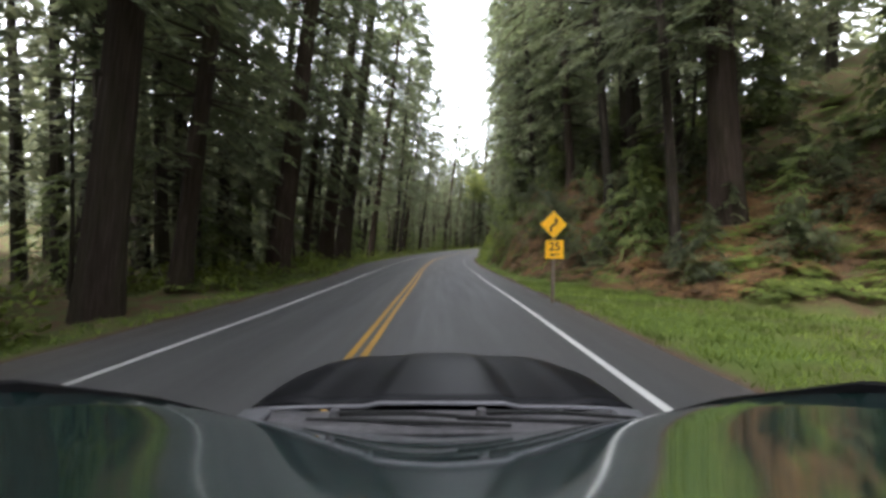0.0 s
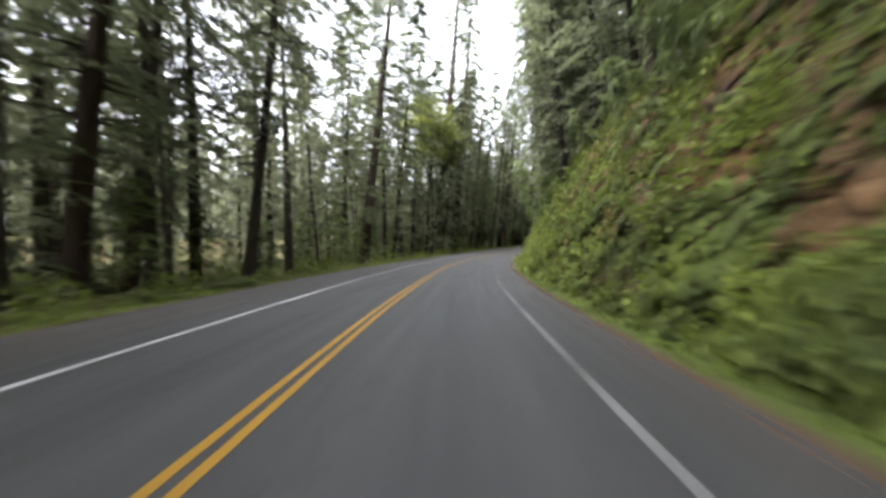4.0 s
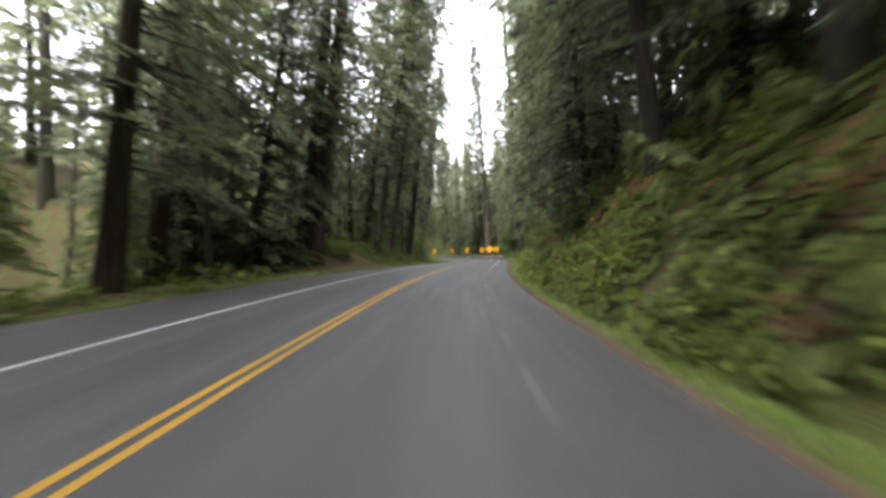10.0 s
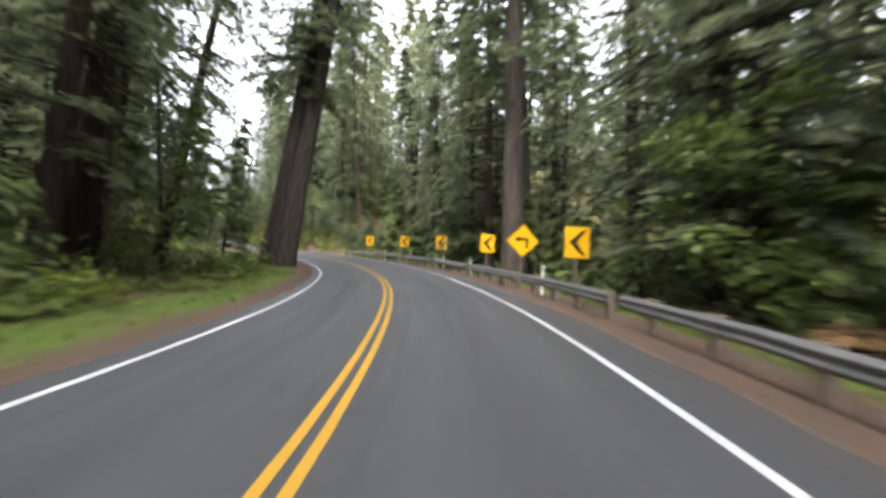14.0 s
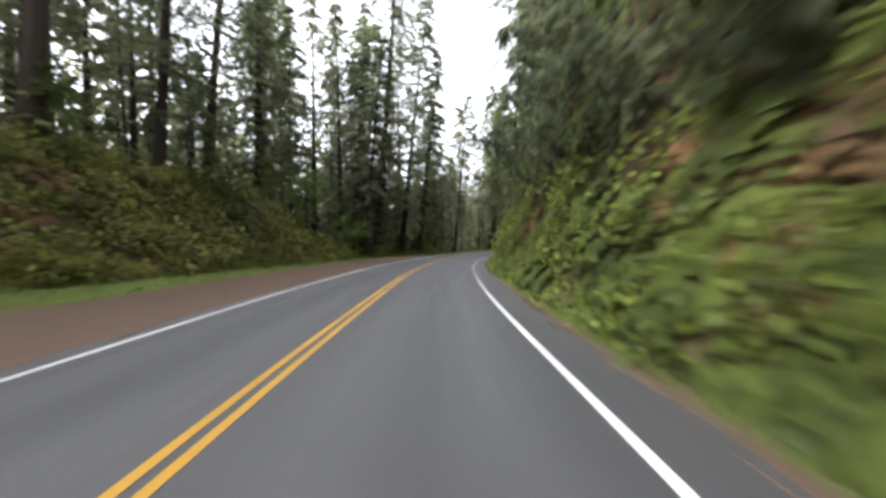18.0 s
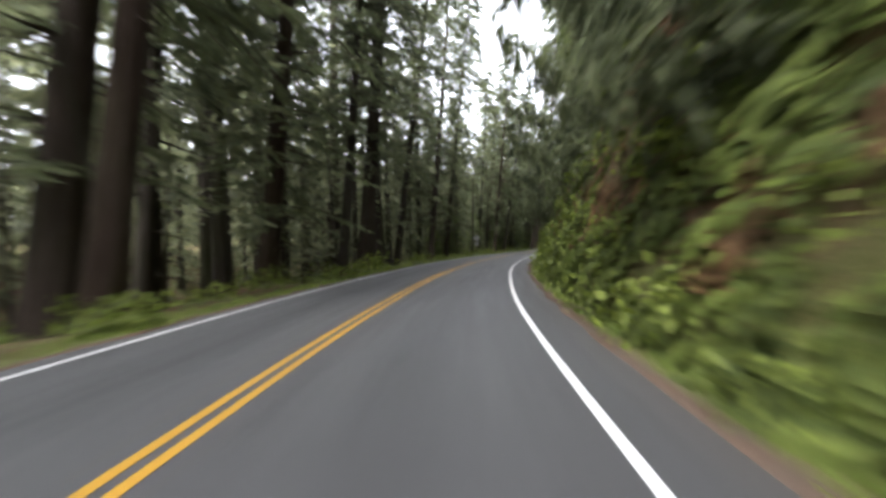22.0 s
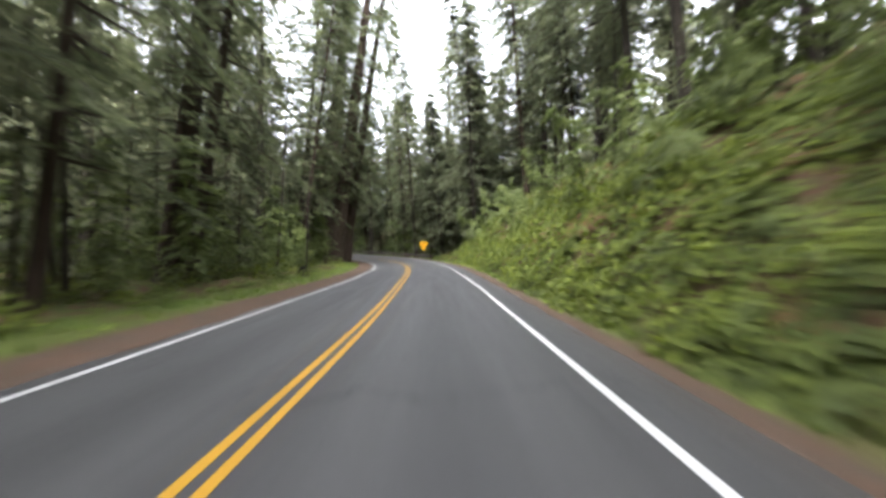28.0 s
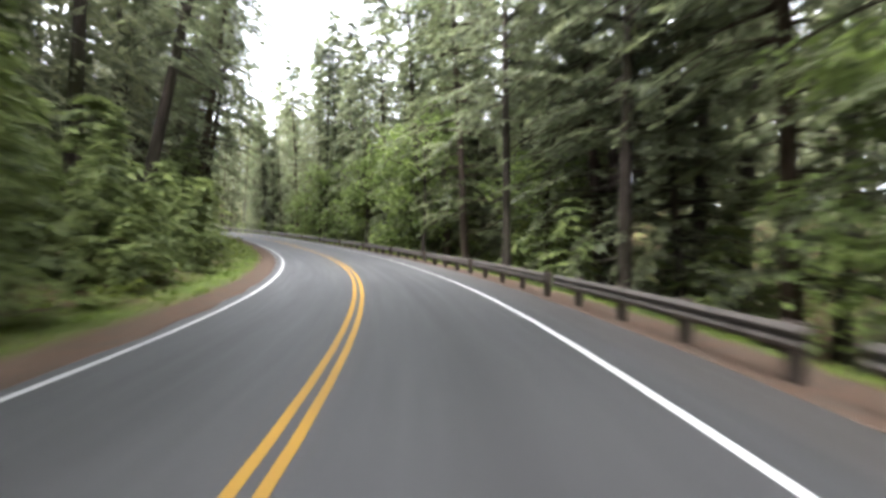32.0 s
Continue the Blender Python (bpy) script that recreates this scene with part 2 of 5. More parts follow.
POST_WOOD = mat_plain("weathered_post_wood", (0.16, 0.125, 0.095), 0.85, 0.2, 0, 0.45, 14)
POST_DARK = mat_plain("tarred_post_wood", (0.06, 0.048, 0.038), 0.85, 0.2, 0, 0.45, 14)
STEEL = mat_plain("galvanised_steel", (0.24, 0.235, 0.225), 0.5, 0.5, 0.85, 0.3, 3)
STEEL_DARK = mat_plain("weathered_steel", (0.1, 0.085, 0.072), 0.5, 0.5, 0.6, 0.4, 3)

# ---------------------------------------------------------------- the road's plan
# curvature every 12 m (1/km, left positive), grade and crossfall every 24 m (per mille), from 24 m behind the start
BEND = [-5.49, -3.37, -1.19, 1.12, -0.29, -2.15, -3.81, -4.34, -3.13, -2.97, -3.55, -4.54, -4.89, -3.47, -3.19, -2.17, -2.20, -2.61, -3.10, -4.50, -4.13, -2.65, 0.20, 2.40, 7.67, 10.85, 11.77, 12.38, 11.62, 8.23, 3.16, 0.87, -2.34, -4.44, -5.44, -6.30, -6.76, -6.96, -7.50, -6.92, -5.28, -4.84, -4.61, -3.93, -3.31, -1.73, -0.67, -0.09, 0.17, 0.50, 1.15, 2.36, 1.50, 2.05, 5.55, 9.59, 14.01, 12.29, 14.15, 12.62, 10.01, 6.87, 4.00, 1.86, 0.42, -0.34, -0.57, -0.49]
GRADE = [-31.7, -31.1, -25.2, -21.4, -13.3, -8.9, -6.1, 0.8, 6.3, 7.8, 4.6, -4.5, -10.7, -9.5, -1.3, -4.1, -2.4, -3.9, -2.0, -2.6, -10.5, -9.2, -10.1, -8.2, -4.1, -6.5, -0.1, 3.2, 7.6, 18.3, 33.7, 41.2, 40.1, 34.0]
BANK = [3.4, 4.3, 0.2, -5.9, -17.4, -17.0, -9.7, -13.4, -18.5, -21.5, -34.3, -11.6, 32.9, 47.1, 54.4, 1.2, -19.9, -20.5, -29.3, -25.0, -15.4, -20.3, -12.5, -12.3, 1.9, 6.5, 15.3, 44.5, 51.8, 57.7, 42.4, 24.6, 14.9, 8.2]
LANE_L, LANE_R = 3.21, 3.66
S = np.arange(-60, 821, 1.0)
bend = np.interp(S, -24 + 12 * np.arange(len(BEND)), BEND) / 1000 + 0.011 * np.clip((S - 724) / 20, 0, 1)
grade = np.interp(S, -24 + 24 * np.arange(len(GRADE)), GRADE) / 1000
tilt = np.interp(S, -24 + 24 * np.arange(len(BANK)), BANK) / 1000


def run(v):
    r = np.concatenate([[0], np.cumsum((v[1:] + v[:-1]) / 2)])
    return r - r[60]


turn = run(bend)
road_x, road_y, road_z = run(-np.sin(turn)), run(np.cos(turn)), run(grade)


def along(rows, s):
    a = np.array(rows, float)
    return np.interp(s, a[:, 0], a[:, 1])


# widths beyond the white lines: asphalt, then bare dirt, then grass
def paved_left(s):
    return along([(-60, 1.6), (25, 1.8), (42, 3.0), (212, 3.0), (240, 1.0), (300, 0.4), (800, 0.35)], s)


def dirt_left(s):
    return along([(-60, 0.5), (200, 0.5), (218, 0.8), (224, 2.2), (238, 2.0), (250, 0.7), (300, 1.3), (314, 2.4), (328, 2.8), (338, 5.2), (395, 5.0), (415, 2.4), (436, 0.5),
                  (535, 0.5), (565, 1.7), (640, 1.8), (680, 1.2), (800, 1.0)], s)


def grass_left(s):
    return along([(-60, 0.7), (205, 0.5), (220, 0.4), (246, 0.9), (262, 3.0), (300, 1.4), (312, 3.0), (322, 9.5), (332, 10.5), (342, 8.0), (350, 7.5), (372, 4.0), (390, 2.2), (425, 2.0), (444, 0.1),
                  (510, 0.2), (530, 1.8), (600, 2.2), (655, 1.0), (690, 1.3), (800, 1.3)], s)


def paved_right(s):
    return along([(-60, 1.2), (30, 1.3), (100, 1.3), (200, 1.7), (250, 1.2), (300, 0.9), (335, 0.8), (480, 1.0), (560, 0.9), (640, 1.0),
                  (660, 1.5), (800, 1.5)], s)


def dirt_right(s):
    return along([(-60, 0.4), (235, 0.5), (255, 1.4), (275, 2.2), (327, 2.2), (335, 0.7), (345, 0.5), (500, 0.5), (600, 0.9), (640, 1.6), (800, 2.0)], s)


def grass_right(s):
    return along([(-60, 9.0), (8, 8.0), (20, 3.2), (30, 1.4), (60, 0.9), (255, 0.9), (275, 0.3), (340, 0.3), (360, 0.7), (470, 0.5), (640, 0.6), (660, 0.3),
                  (800, 0.3)], s)


def bank_right(s):
    return along([(-60, 1.0), (10, 1.2), (22, 3.6), (36, 6.5), (60, 8.5), (130, 9.0), (165, 8.0), (200, 7.5), (255, 6.0), (272, 3.5), (284, -3.0), (324, -3.0),
                  (331, 2.4), (341, 7.0), (365, 9.5), (460, 9.5), (500, 8.0), (560, 7.0), (600, 7.0), (637, 6.5), (647, 1.5), (657, -3.5), (800, -4)], s)


def bank_run(s):
    """How far the cut bank reaches back while it rises."""
    return along([(-60, 8), (20, 7), (36, 4.0), (60, 4.4), (130, 5.0), (170, 6.5), (262, 6.0), (330, 6), (337, 3.6), (346, 3.4), (365, 3.0), (460, 3.2), (500, 6.0), (600, 6.5), (640, 6), (800, 6)], s)


def bank_left(s):
    return along([(-60, -0.3), (80, -0.6), (140, -2.0), (212, -1.2), (224, 2.0), (246, 1.8), (258, 0.5), (300, 0.2), (330, 2.0), (345, 6.5), (385, 6.0), (404, 0.5), (430, -2.2),
                  (500, -2.8), (530, -0.8), (600, -0.5), (640, 0.2), (690, 1.2), (800, 1.5)], s)


def smooth(t):
    t = np.clip(t, 0, 1)
    return t * t * (3 - 2 * t)


def hash_noise(s, l, f, k):
    return (np.sin(s * f + k) * np.sin(l * f * 1.31 + 1.7 * k) + 0.5 * np.sin(s * f * 2.17 + 2.3 * k + l * f * 0.9)
            + 0.35 * np.sin(l * f * 3.1 - s * f * 1.3 + k * 5))


def height(s, l):
    """Height over the road's middle, at s along the road and l to its right."""
    s, l = np.asarray(s, float), np.asarray(l, float)
    t = np.interp(s, S, tilt)
    right = LANE_R + paved_right(s)
    left = -LANE_L - paved_left(s)
    z = np.clip(l, left, right) * t
    u = l - right
    verge = dirt_right(s) + grass_right(s)
    b = bank_right(s)
    wide = bank_run(s)
    up = b * np.clip((u - verge) / wide, 0, 1) ** 0.85 + np.where(b > 2, 0.45, 0.0) * np.clip(u - verge - wide, 0, 30)
    up = up + 4 * smooth((u - 24) / 32) * (b < 2)
    rough = np.clip((u - verge) / 2.0, 0, 1) * (0.4 * hash_noise(s, l, 0.45, 1.0) + 0.28 * hash_noise(s, l, 1.3, 4.0))
    z = np.where(u > 0, z - 0.06 * smooth(u / 0.4) - 0.1 * smooth(u / verge) * (b > 1) + up + rough, z)
    w = left - l
    verge = dirt_left(s) + grass_left(s)
    b = bank_left(s)
    wide = np.where(b > 3, 6.0, np.where((s > 214) & (s < 256), 4.0, 12.0))
    up = b * smooth((w - verge) / wide) + np.where(b > 1, 0.25, -0.01) * np.clip(w - verge - wide, 0, 30) + 6 * smooth((w - 24) / 32)
    rough = np.clip((w - verge) / 2.0, 0, 1) * (0.22 * hash_noise(s, l, 0.5, 2.0) + 0.12 * hash_noise(s, l, 1.4, 3.0))
    return np.where(w > 0, z - 0.05 * smooth(w / 0.4) + up + rough, z)


def spot(s, l, dz=0.0):
    """World place at s along the road and l to its right, dz over the ground."""
    s, l = np.asarray(s, float), np.asarray(l, float)
    h = np.interp(s, S, turn)
    return np.stack([np.interp(s, S, road_x) + l * np.cos(h), np.interp(s, S, road_y) + l * np.sin(h),
                     np.interp(s, S, road_z) + height(s, l) + dz], -1)


def heading(s):
    return float(np.interp(s, S, turn))


# ---------------------------------------------------------------- mesh helpers
def quads_mesh(name, q, mat=None):
    """A mesh from an array of free quads or triangles, n x 4 x 3 or n x 3 x 3."""
    q = np.ascontiguousarray(q, np.float32)
    n, c = q.shape[:2]
    me = bpy.data.meshes.new(name)
    me.vertices.add(c * n)
    me.vertices.foreach_set("co", q.ravel())
    me.loops.add(c * n)
    me.loops.foreach_set("vertex_index", np.arange(c * n, dtype=np.int32))
    me.polygons.add(n)
    me.polygons.foreach_set("loop_start", np.arange(0, c * n, c, dtype=np.int32))
    me.update(calc_edges=True)
    if mat:
        me.materials.append(mat)
    return me


def grid_mesh(name, pts, mat=None):
    """A sheet from an array of rows x columns x 3."""
    r, c = pts.shape[:2]
    i = np.arange(r * c).reshape(r, c)
    f = np.stack([i[:-1, :-1], i[:-1, 1:], i[1:, 1:], i[1:, :-1]], -1).reshape(-1, 4)
    me = bpy.data.meshes.new(name)
    me.from_pydata(pts.reshape(-1, 3).tolist(), [], f.tolist())
    me.polygons.foreach_set("use_smooth", np.ones(len(f), bool))
    if mat:
        me.materials.append(mat)
    return me


def give(me, name, values):
    a = me.attributes.new(name, "FLOAT", "POINT")
    a.data.foreach_set("value", np.ascontiguousarray(values, np.float32).ravel())


def part(name, me, parent, label="", m=None):
    ob = new(name, me)
    ob.parent = parent
    if m is not None:
        ob.matrix_basis = m
    return tagged(ob, label)


def bm_mesh(name, bm, mat):
    me = bpy.data.meshes.new(name)
    bm.normal_update()
    bm.to_mesh(me)
    bm.free()
    me.materials.append(mat)
    return me


def box(bm, x, y, z, sx, sy, sz, bevel=0.0, m=None):
    g = bmesh.ops.create_cube(bm, size=1.0, matrix=Matrix.LocRotScale((x, y, z), None, (sx, sy, sz)))
    if bevel:
        es = list({e for v in g["verts"] for e in v.link_edges})
        bmesh.ops.bevel(bm, geom=es, offset=bevel, segments=1, affect="EDGES")
    return g


def tube(path, radii, sides=8):
    """Rings of a tapered tube along points, as a grid."""
    path = np.asarray(path, float)
    d = np.gradient(path, axis=0)
    d /= np.linalg.norm(d, axis=1)[:, None] + 1e-9
    ref = np.array([1.0, 0.0, 0.0]) if abs(d[0, 0]) < 0.8 else np.array([0.0, 1.0, 0.0])
    a = np.cross(d, ref)
    a /= np.linalg.norm(a, axis=1)[:, None]
    b = np.cross(d, a)
    th = np.linspace(0, 2 * np.pi, sides + 1)
    return path[:, None] + np.asarray(radii)[:, None, None] * (np.cos(th)[None, :, None] * a[:, None] + np.sin(th)[None, :, None] * b[:, None])


def grid_quads(g):
    return np.stack([g[:-1, :-1], g[:-1, 1:], g[1:, 1:], g[1:, :-1]], 2).reshape(-1, 4, 3)


def scatter(template, where, yaw, scale, lean=None):
    """Copies of free quads at places, turned, scaled and leant along a slope's normal."""
    c, s_ = np.cos(yaw), np.sin(yaw)
    z = np.zeros_like(c)
    o = np.ones_like(c)
    rot = np.stack([np.stack([c, -s_, z], -1), np.stack([s_, c, z], -1), np.stack([z, z, o], -1)], 1)
    if lean is not None:
        n = lean / np.linalg.norm(lean, axis=1)[:, None]
        a = np.cross(np.array([0.0, 1.0, 0.0]), n)
        a /= np.linalg.norm(a, axis=1)[:, None]
        b = np.cross(n, a)
        rot = np.stack([a, b, n], -1) @ rot
    q = np.einsum("kij,nvj->knvi", rot * np.asarray(scale)[:, None, None], template)
    return (q + where[:, None, None]).reshape(-1, template.shape[1], 3)


# ---------------------------------------------------------------- road and ground
def strip(name, s, l0, l1, lift, mat, n=1):
    k = np.linspace(0, 1, n + 1)
    lo, hi = np.broadcast_to(l0, s.shape), np.broadcast_to(l1, s.shape)
    ll = lo[:, None] + (hi - lo)[:, None] * k[None]
    return grid_mesh(name, spot(np.repeat(s[:, None], n + 1, 1), ll, lift), mat), ll


road_s = np.arange(-58, 800, 1.5)
ragged = 0.07 * np.sin(road_s * 1.9) + 0.05 * np.sin(road_s * 4.3 + 1)
me, ll = strip("road", road_s, -LANE_L - paved_left(road_s) + ragged, LANE_R + paved_right(road_s) + 0.8 * ragged[::-1], 0.0, ASPHALT, 44)
ss = np.repeat(road_s[:, None], 45, 1)
track = sum(np.exp(-((ll - c) / 0.36) ** 2) for c in (-2.45, -0.85, 1.0, 2.75)) * (0.7 + 0.3 * np.sin(ss * 0.11))
give(me, "wear", 0.42 * track)
give(me, "across", ll)
give(me, "along_road", ss)
drip = np.exp(-((ll - 1.85) / 0.3) ** 2) + np.exp(-((ll + 1.65) / 0.3) ** 2)
give(me, "stain", 0.28 * drip)
give(me, "dusty", np.clip((-LANE_L - 0.5 - ll) / 1.2, 0, 0.75) + np.clip((ll - LANE_R - 0.4) / 0.9, 0, 0.5))
road = tagged(new("road", me), "grey worn asphalt two-lane forest road with shoulders", "road", kind="structure")

for nm, off, half, mat, lab in (("road_line_left", -LANE_L, 0.062, WHITE_LINE, "white painted edge line on the asphalt"),
                                ("road_line_right", LANE_R, 0.062, WHITE_LINE, "white painted edge line, worn in places"),
                                ("road_line_middle_left", -0.11, 0.055, YELLOW_LINE, "yellow half of the double centre line"),
                                ("road_line_middle_right", 0.11, 0.055, YELLOW_LINE, "yellow half of the double centre line")):
    s_ = np.arange(-58, 798, 1.5)
    wob = 0.02 * np.sin(s_ * 0.35 + off)
    me, _l = strip(nm, s_, off - half + wob, off + half + wob, 0.006, mat)
    gone = along([(-60, 0), (22, 0.1), (34, 0.72), (90, 0.78), (100, 0.94), (138, 0.85), (146, 0.6), (156, 0.7), (168, 0.97), (222, 0.95), (240, 0.2), (360, 0.1), (372, 0.6), (398, 0.5), (410, 0.0), (800, 0)], s_)
    gone = gone if off > 3 else np.clip(0.12 + 0.1 * np.sin(s_ * 0.2), 0, 1)
    give(me, "gone", np.repeat(np.clip(gone + 0.12 * np.sin(s_ * 1.7) * np.sin(s_ * 0.53), 0, 0.97)[:, None], 2, 1))
    tagged(new(nm, me), lab, "road marking", kind="structure")

cols = np.array([0, 0.25, 0.6, 1.0, 1.5, 2.0, 2.6, 3.2, 3.8, 4.4, 5.0, 5.7, 6.4, 7.2, 8.0, 9, 10.2, 11.5, 13, 15, 17.5, 20, 23, 27, 32, 38, 46, 56])
gs = np.arange(-58, 800, 1.5)
R = (LANE_R + paved_right(gs))[:, None] - 0.12 + cols[None]
L = (-LANE_L - paved_left(gs))[:, None] + 0.12 - cols[None, ::-1]
mid = np.linspace(0.02, 0.98, 8)[None] * (R[:, :1] - L[:, -1:]) + L[:, -1:]
ll = np.concatenate([L, mid, R], 1)
ss = np.repeat(gs[:, None], ll.shape[1], 1)
pts = spot(ss, ll)
pts[:, len(cols):len(cols) + 8, 2] -= 0.25
me = grid_mesh("ground", pts, GROUND)
u = np.maximum(ll - LANE_R - paved_right(ss), -LANE_L - paved_left(ss) - ll)
is_r = ll > 0
dw = np.where(is_r, dirt_right(ss), dirt_left(ss))
gw = np.where(is_r, grass_right(ss), grass_left(ss))
earth = is_r * smooth((ss - 327) / 4) * smooth((351 - ss) / 6)
give(me, "dirt", np.maximum(np.clip((dw + 0.35 - u) / 0.6, 0, 1), earth * np.clip((4.2 - u) / 1.4, 0, 1)))
give(me, "grass", np.clip((u - dw + 0.3) / 0.5, 0, 1) * np.clip((dw + gw + 0.6 - u) / 1.0, 0, 1) * (1 - earth))
bb = np.where(is_r, bank_right(ss), bank_left(ss))
give(me, "cut", np.clip((bb - 0.9) / 1.1, 0, 1) * np.clip((14 - u) / 6, 0, 1))
tagged(new("ground", me), "forest floor with grass verges, needle litter and cut earth banks", "ground", kind="structure")
# rolling forest floor from the valley's rim to the horizon
wide_x = np.concatenate([-2500 + 0 * S[:1], [-1600, -900, -500, -300, -220], np.arange(-170, 471, 10), [520, 600, 800, 1200, 1900, 2700]])
wide_y = np.concatenate([[-2500, -1500, -800, -450, -280, -210], np.arange(-170, 871, 10), [920, 1000, 1200, 1600, 2300, 3200]])
gx, gy = np.meshgrid(wide_x, wide_y, indexing="ij")


def from_road(x, y):
    """Distance to the road's middle line, the road's height there, and how far to its right the place lies."""
    px, py, pz, ph = road_x[::4], road_y[::4], road_z[::4], turn[::4]
    dx, dy = np.asarray(x)[..., None] - px, np.asarray(y)[..., None] - py
    d2 = dx ** 2 + dy ** 2
    k = d2.argmin(-1)
    side = np.take_along_axis(dx, k[..., None], -1)[..., 0] * np.cos(ph[k]) + np.take_along_axis(dy, k[..., None], -1)[..., 0] * np.sin(ph[k])
    return np.sqrt(d2.min(-1)), pz[k], side


def rim_height(x, y):
    d, z, side = from_road(x, y)
    return z - 9 + (11 + 8 * smooth((side - 25) / 40)) * smooth((d - 42) / 18) + 1.5 * hash_noise(x, y, 0.03, 6.0) * smooth((d - 55) / 30)


me = grid_mesh("ground_far", np.stack([gx, gy, rim_height(gx, gy)], -1), GROUND)
tagged(new("ground_far", me), "dark forest floor reaching the horizon", "ground", kind="structure")


# ---------------------------------------------------------------- plants
rng = np.random.default_rng(7)


def unit(v):
    return v / (np.linalg.norm(v, axis=-1, keepdims=True) + 1e-9)


def leaf_quads(base, direction, length, width, side):
    """Kite-shaped sprays: base, two flanks, tip."""
    direction = unit(direction)
    flank = unit(np.cross(direction, side)) * (width * 0.5)[:, None]
    m_ = base + direction * (length * 0.42)[:, None]
    tip = base + direction * length[:, None]
    return np.stack([base, m_ + flank, tip, m_ - flank], 1)


def spray_tris(base, direction, length, width, side):
    """Narrow pointed sprays, one triangle each."""
    direction = unit(direction)
    flank = unit(np.cross(direction, side)) * (width * 0.5)[:, None]
    b0 = base + direction * (length * 0.1)[:, None]
    return np.stack([b0 + flank, base + direction * length[:, None], b0 - flank], 1)


def conifer_crown(high, low, reach, branches, sprays, leaf, droop=0.35, power=0.75, seed=1, wide=0.3, dense_low=1.0, leaflets=1, tiers=0):
    """Flat drooping boughs in loose tiers; each carries twigs to both sides, and each twig some leaflets."""
    g = np.random.default_rng(seed)
    v = ((np.arange(branches) + g.random(branches)) / branches) ** dense_low
    if tiers:
        v = np.clip((np.floor(v * tiers) + 0.5 + g.normal(0, 0.16, branches)) / tiers, 0, 1)
    h = low + (high - low) * v
    r = reach * np.clip(1 - v, 0.02, 1) ** power * np.clip(0.6 + 1.6 * v, 0, 1) * g.uniform(0.62, 1.12, branches)
    az = g.uniform(0, 2 * np.pi, branches)
    t = np.linspace(0.14, 1.0, sprays)[None] + g.uniform(-0.05, 0.05, (branches, sprays))
    t = np.clip(t, 0.08, 1.03)
    out_ = np.stack([np.cos(az), np.sin(az), 0 * az], -1)[:, None]
    dr = (droop * g.uniform(0.55, 1.45, branches))[:, None]
    pos = out_ * (r[:, None] * t)[..., None]
    pos[..., 2] = h[:, None] + r[:, None] * (0.14 * t - dr * t * t)
    pos += g.normal(0, 0.04, pos.shape) * (0.4 + r[:, None, None] * 0.2)
    sign = np.where(np.arange(sprays) % 2 == 0, 1.0, -1.0)[None]
    sidev = np.stack([-np.sin(az), np.cos(az), 0 * az], -1)[:, None] * sign[..., None] * (1.1 - 0.8 * t)[..., None]
    d = out_ * (0.45 + 0.6 * t)[..., None] + sidev
    d[..., 2] -= 0.1 + dr * t * 1.1 + g.uniform(-0.1, 0.3, t.shape)
    d = unit(d)
    long = np.clip(0.3 * r[:, None] * (1.15 - 0.75 * t), 0.3 * leaf, 2.6 * leaf) * g.uniform(0.75, 1.25, t.shape)
    if leaflets == 1:
        n_ = branches * sprays
        ln = (leaf * g.uniform(0.6, 1.3, t.shape) * (1.1 - 0.35 * t)).ravel()
        q = spray_tris(pos.reshape(n_, 3), d.reshape(n_, 3), ln, ln * wide * g.uniform(0.8, 1.3, n_), np.array([0, 0, 1.0]) + g.normal(0, 0.35, (n_, 3)))
    else:
        q = []
        across = unit(np.cross(d, np.array([0, 0, 1.0])))
        for j in range(leaflets):
            last = j == leaflets - 1
            b0 = (pos + d * (long * (j + 0.2) / leaflets)[..., None]).reshape(-1, 3)
            dj = (d + across * (0.0 if last else 0.85 * (1 if j % 2 else -1))).reshape(-1, 3) + g.normal(0, 0.16, (branches * sprays, 3))
            ln = leaf * g.uniform(0.55, 1.25, len(b0)) * (1.0 if last else 0.85)
            q.append(spray_tris(b0, dj, ln, ln * wide * g.uniform(0.75, 1.3, len(b0)), np.array([0, 0, 1.0]) + g.normal(0, 0.36, (len(b0), 3))))
        q = np.concatenate(q)
    # thin branch wood, tapering to its tip
    k = np.array([0.0, 0.55, 1.0])
    p = out_[:, 0][:, None] * (r[:, None] * k)[..., None]
    p[..., 2] += h[:, None] + r[:, None] * (0.14 * k - dr * k * k)
    th = np.array([0, 0, 1.0]) * (0.02 + 0.014 * r)[:, None]
    wood = np.concatenate([np.stack([p[:, 0] + th, p[:, 1], p[:, 0] - th], 1), np.stack([p[:, 1] + th * 0.5, p[:, 2], p[:, 1] - th * 0.5], 1)])
    return q, wood


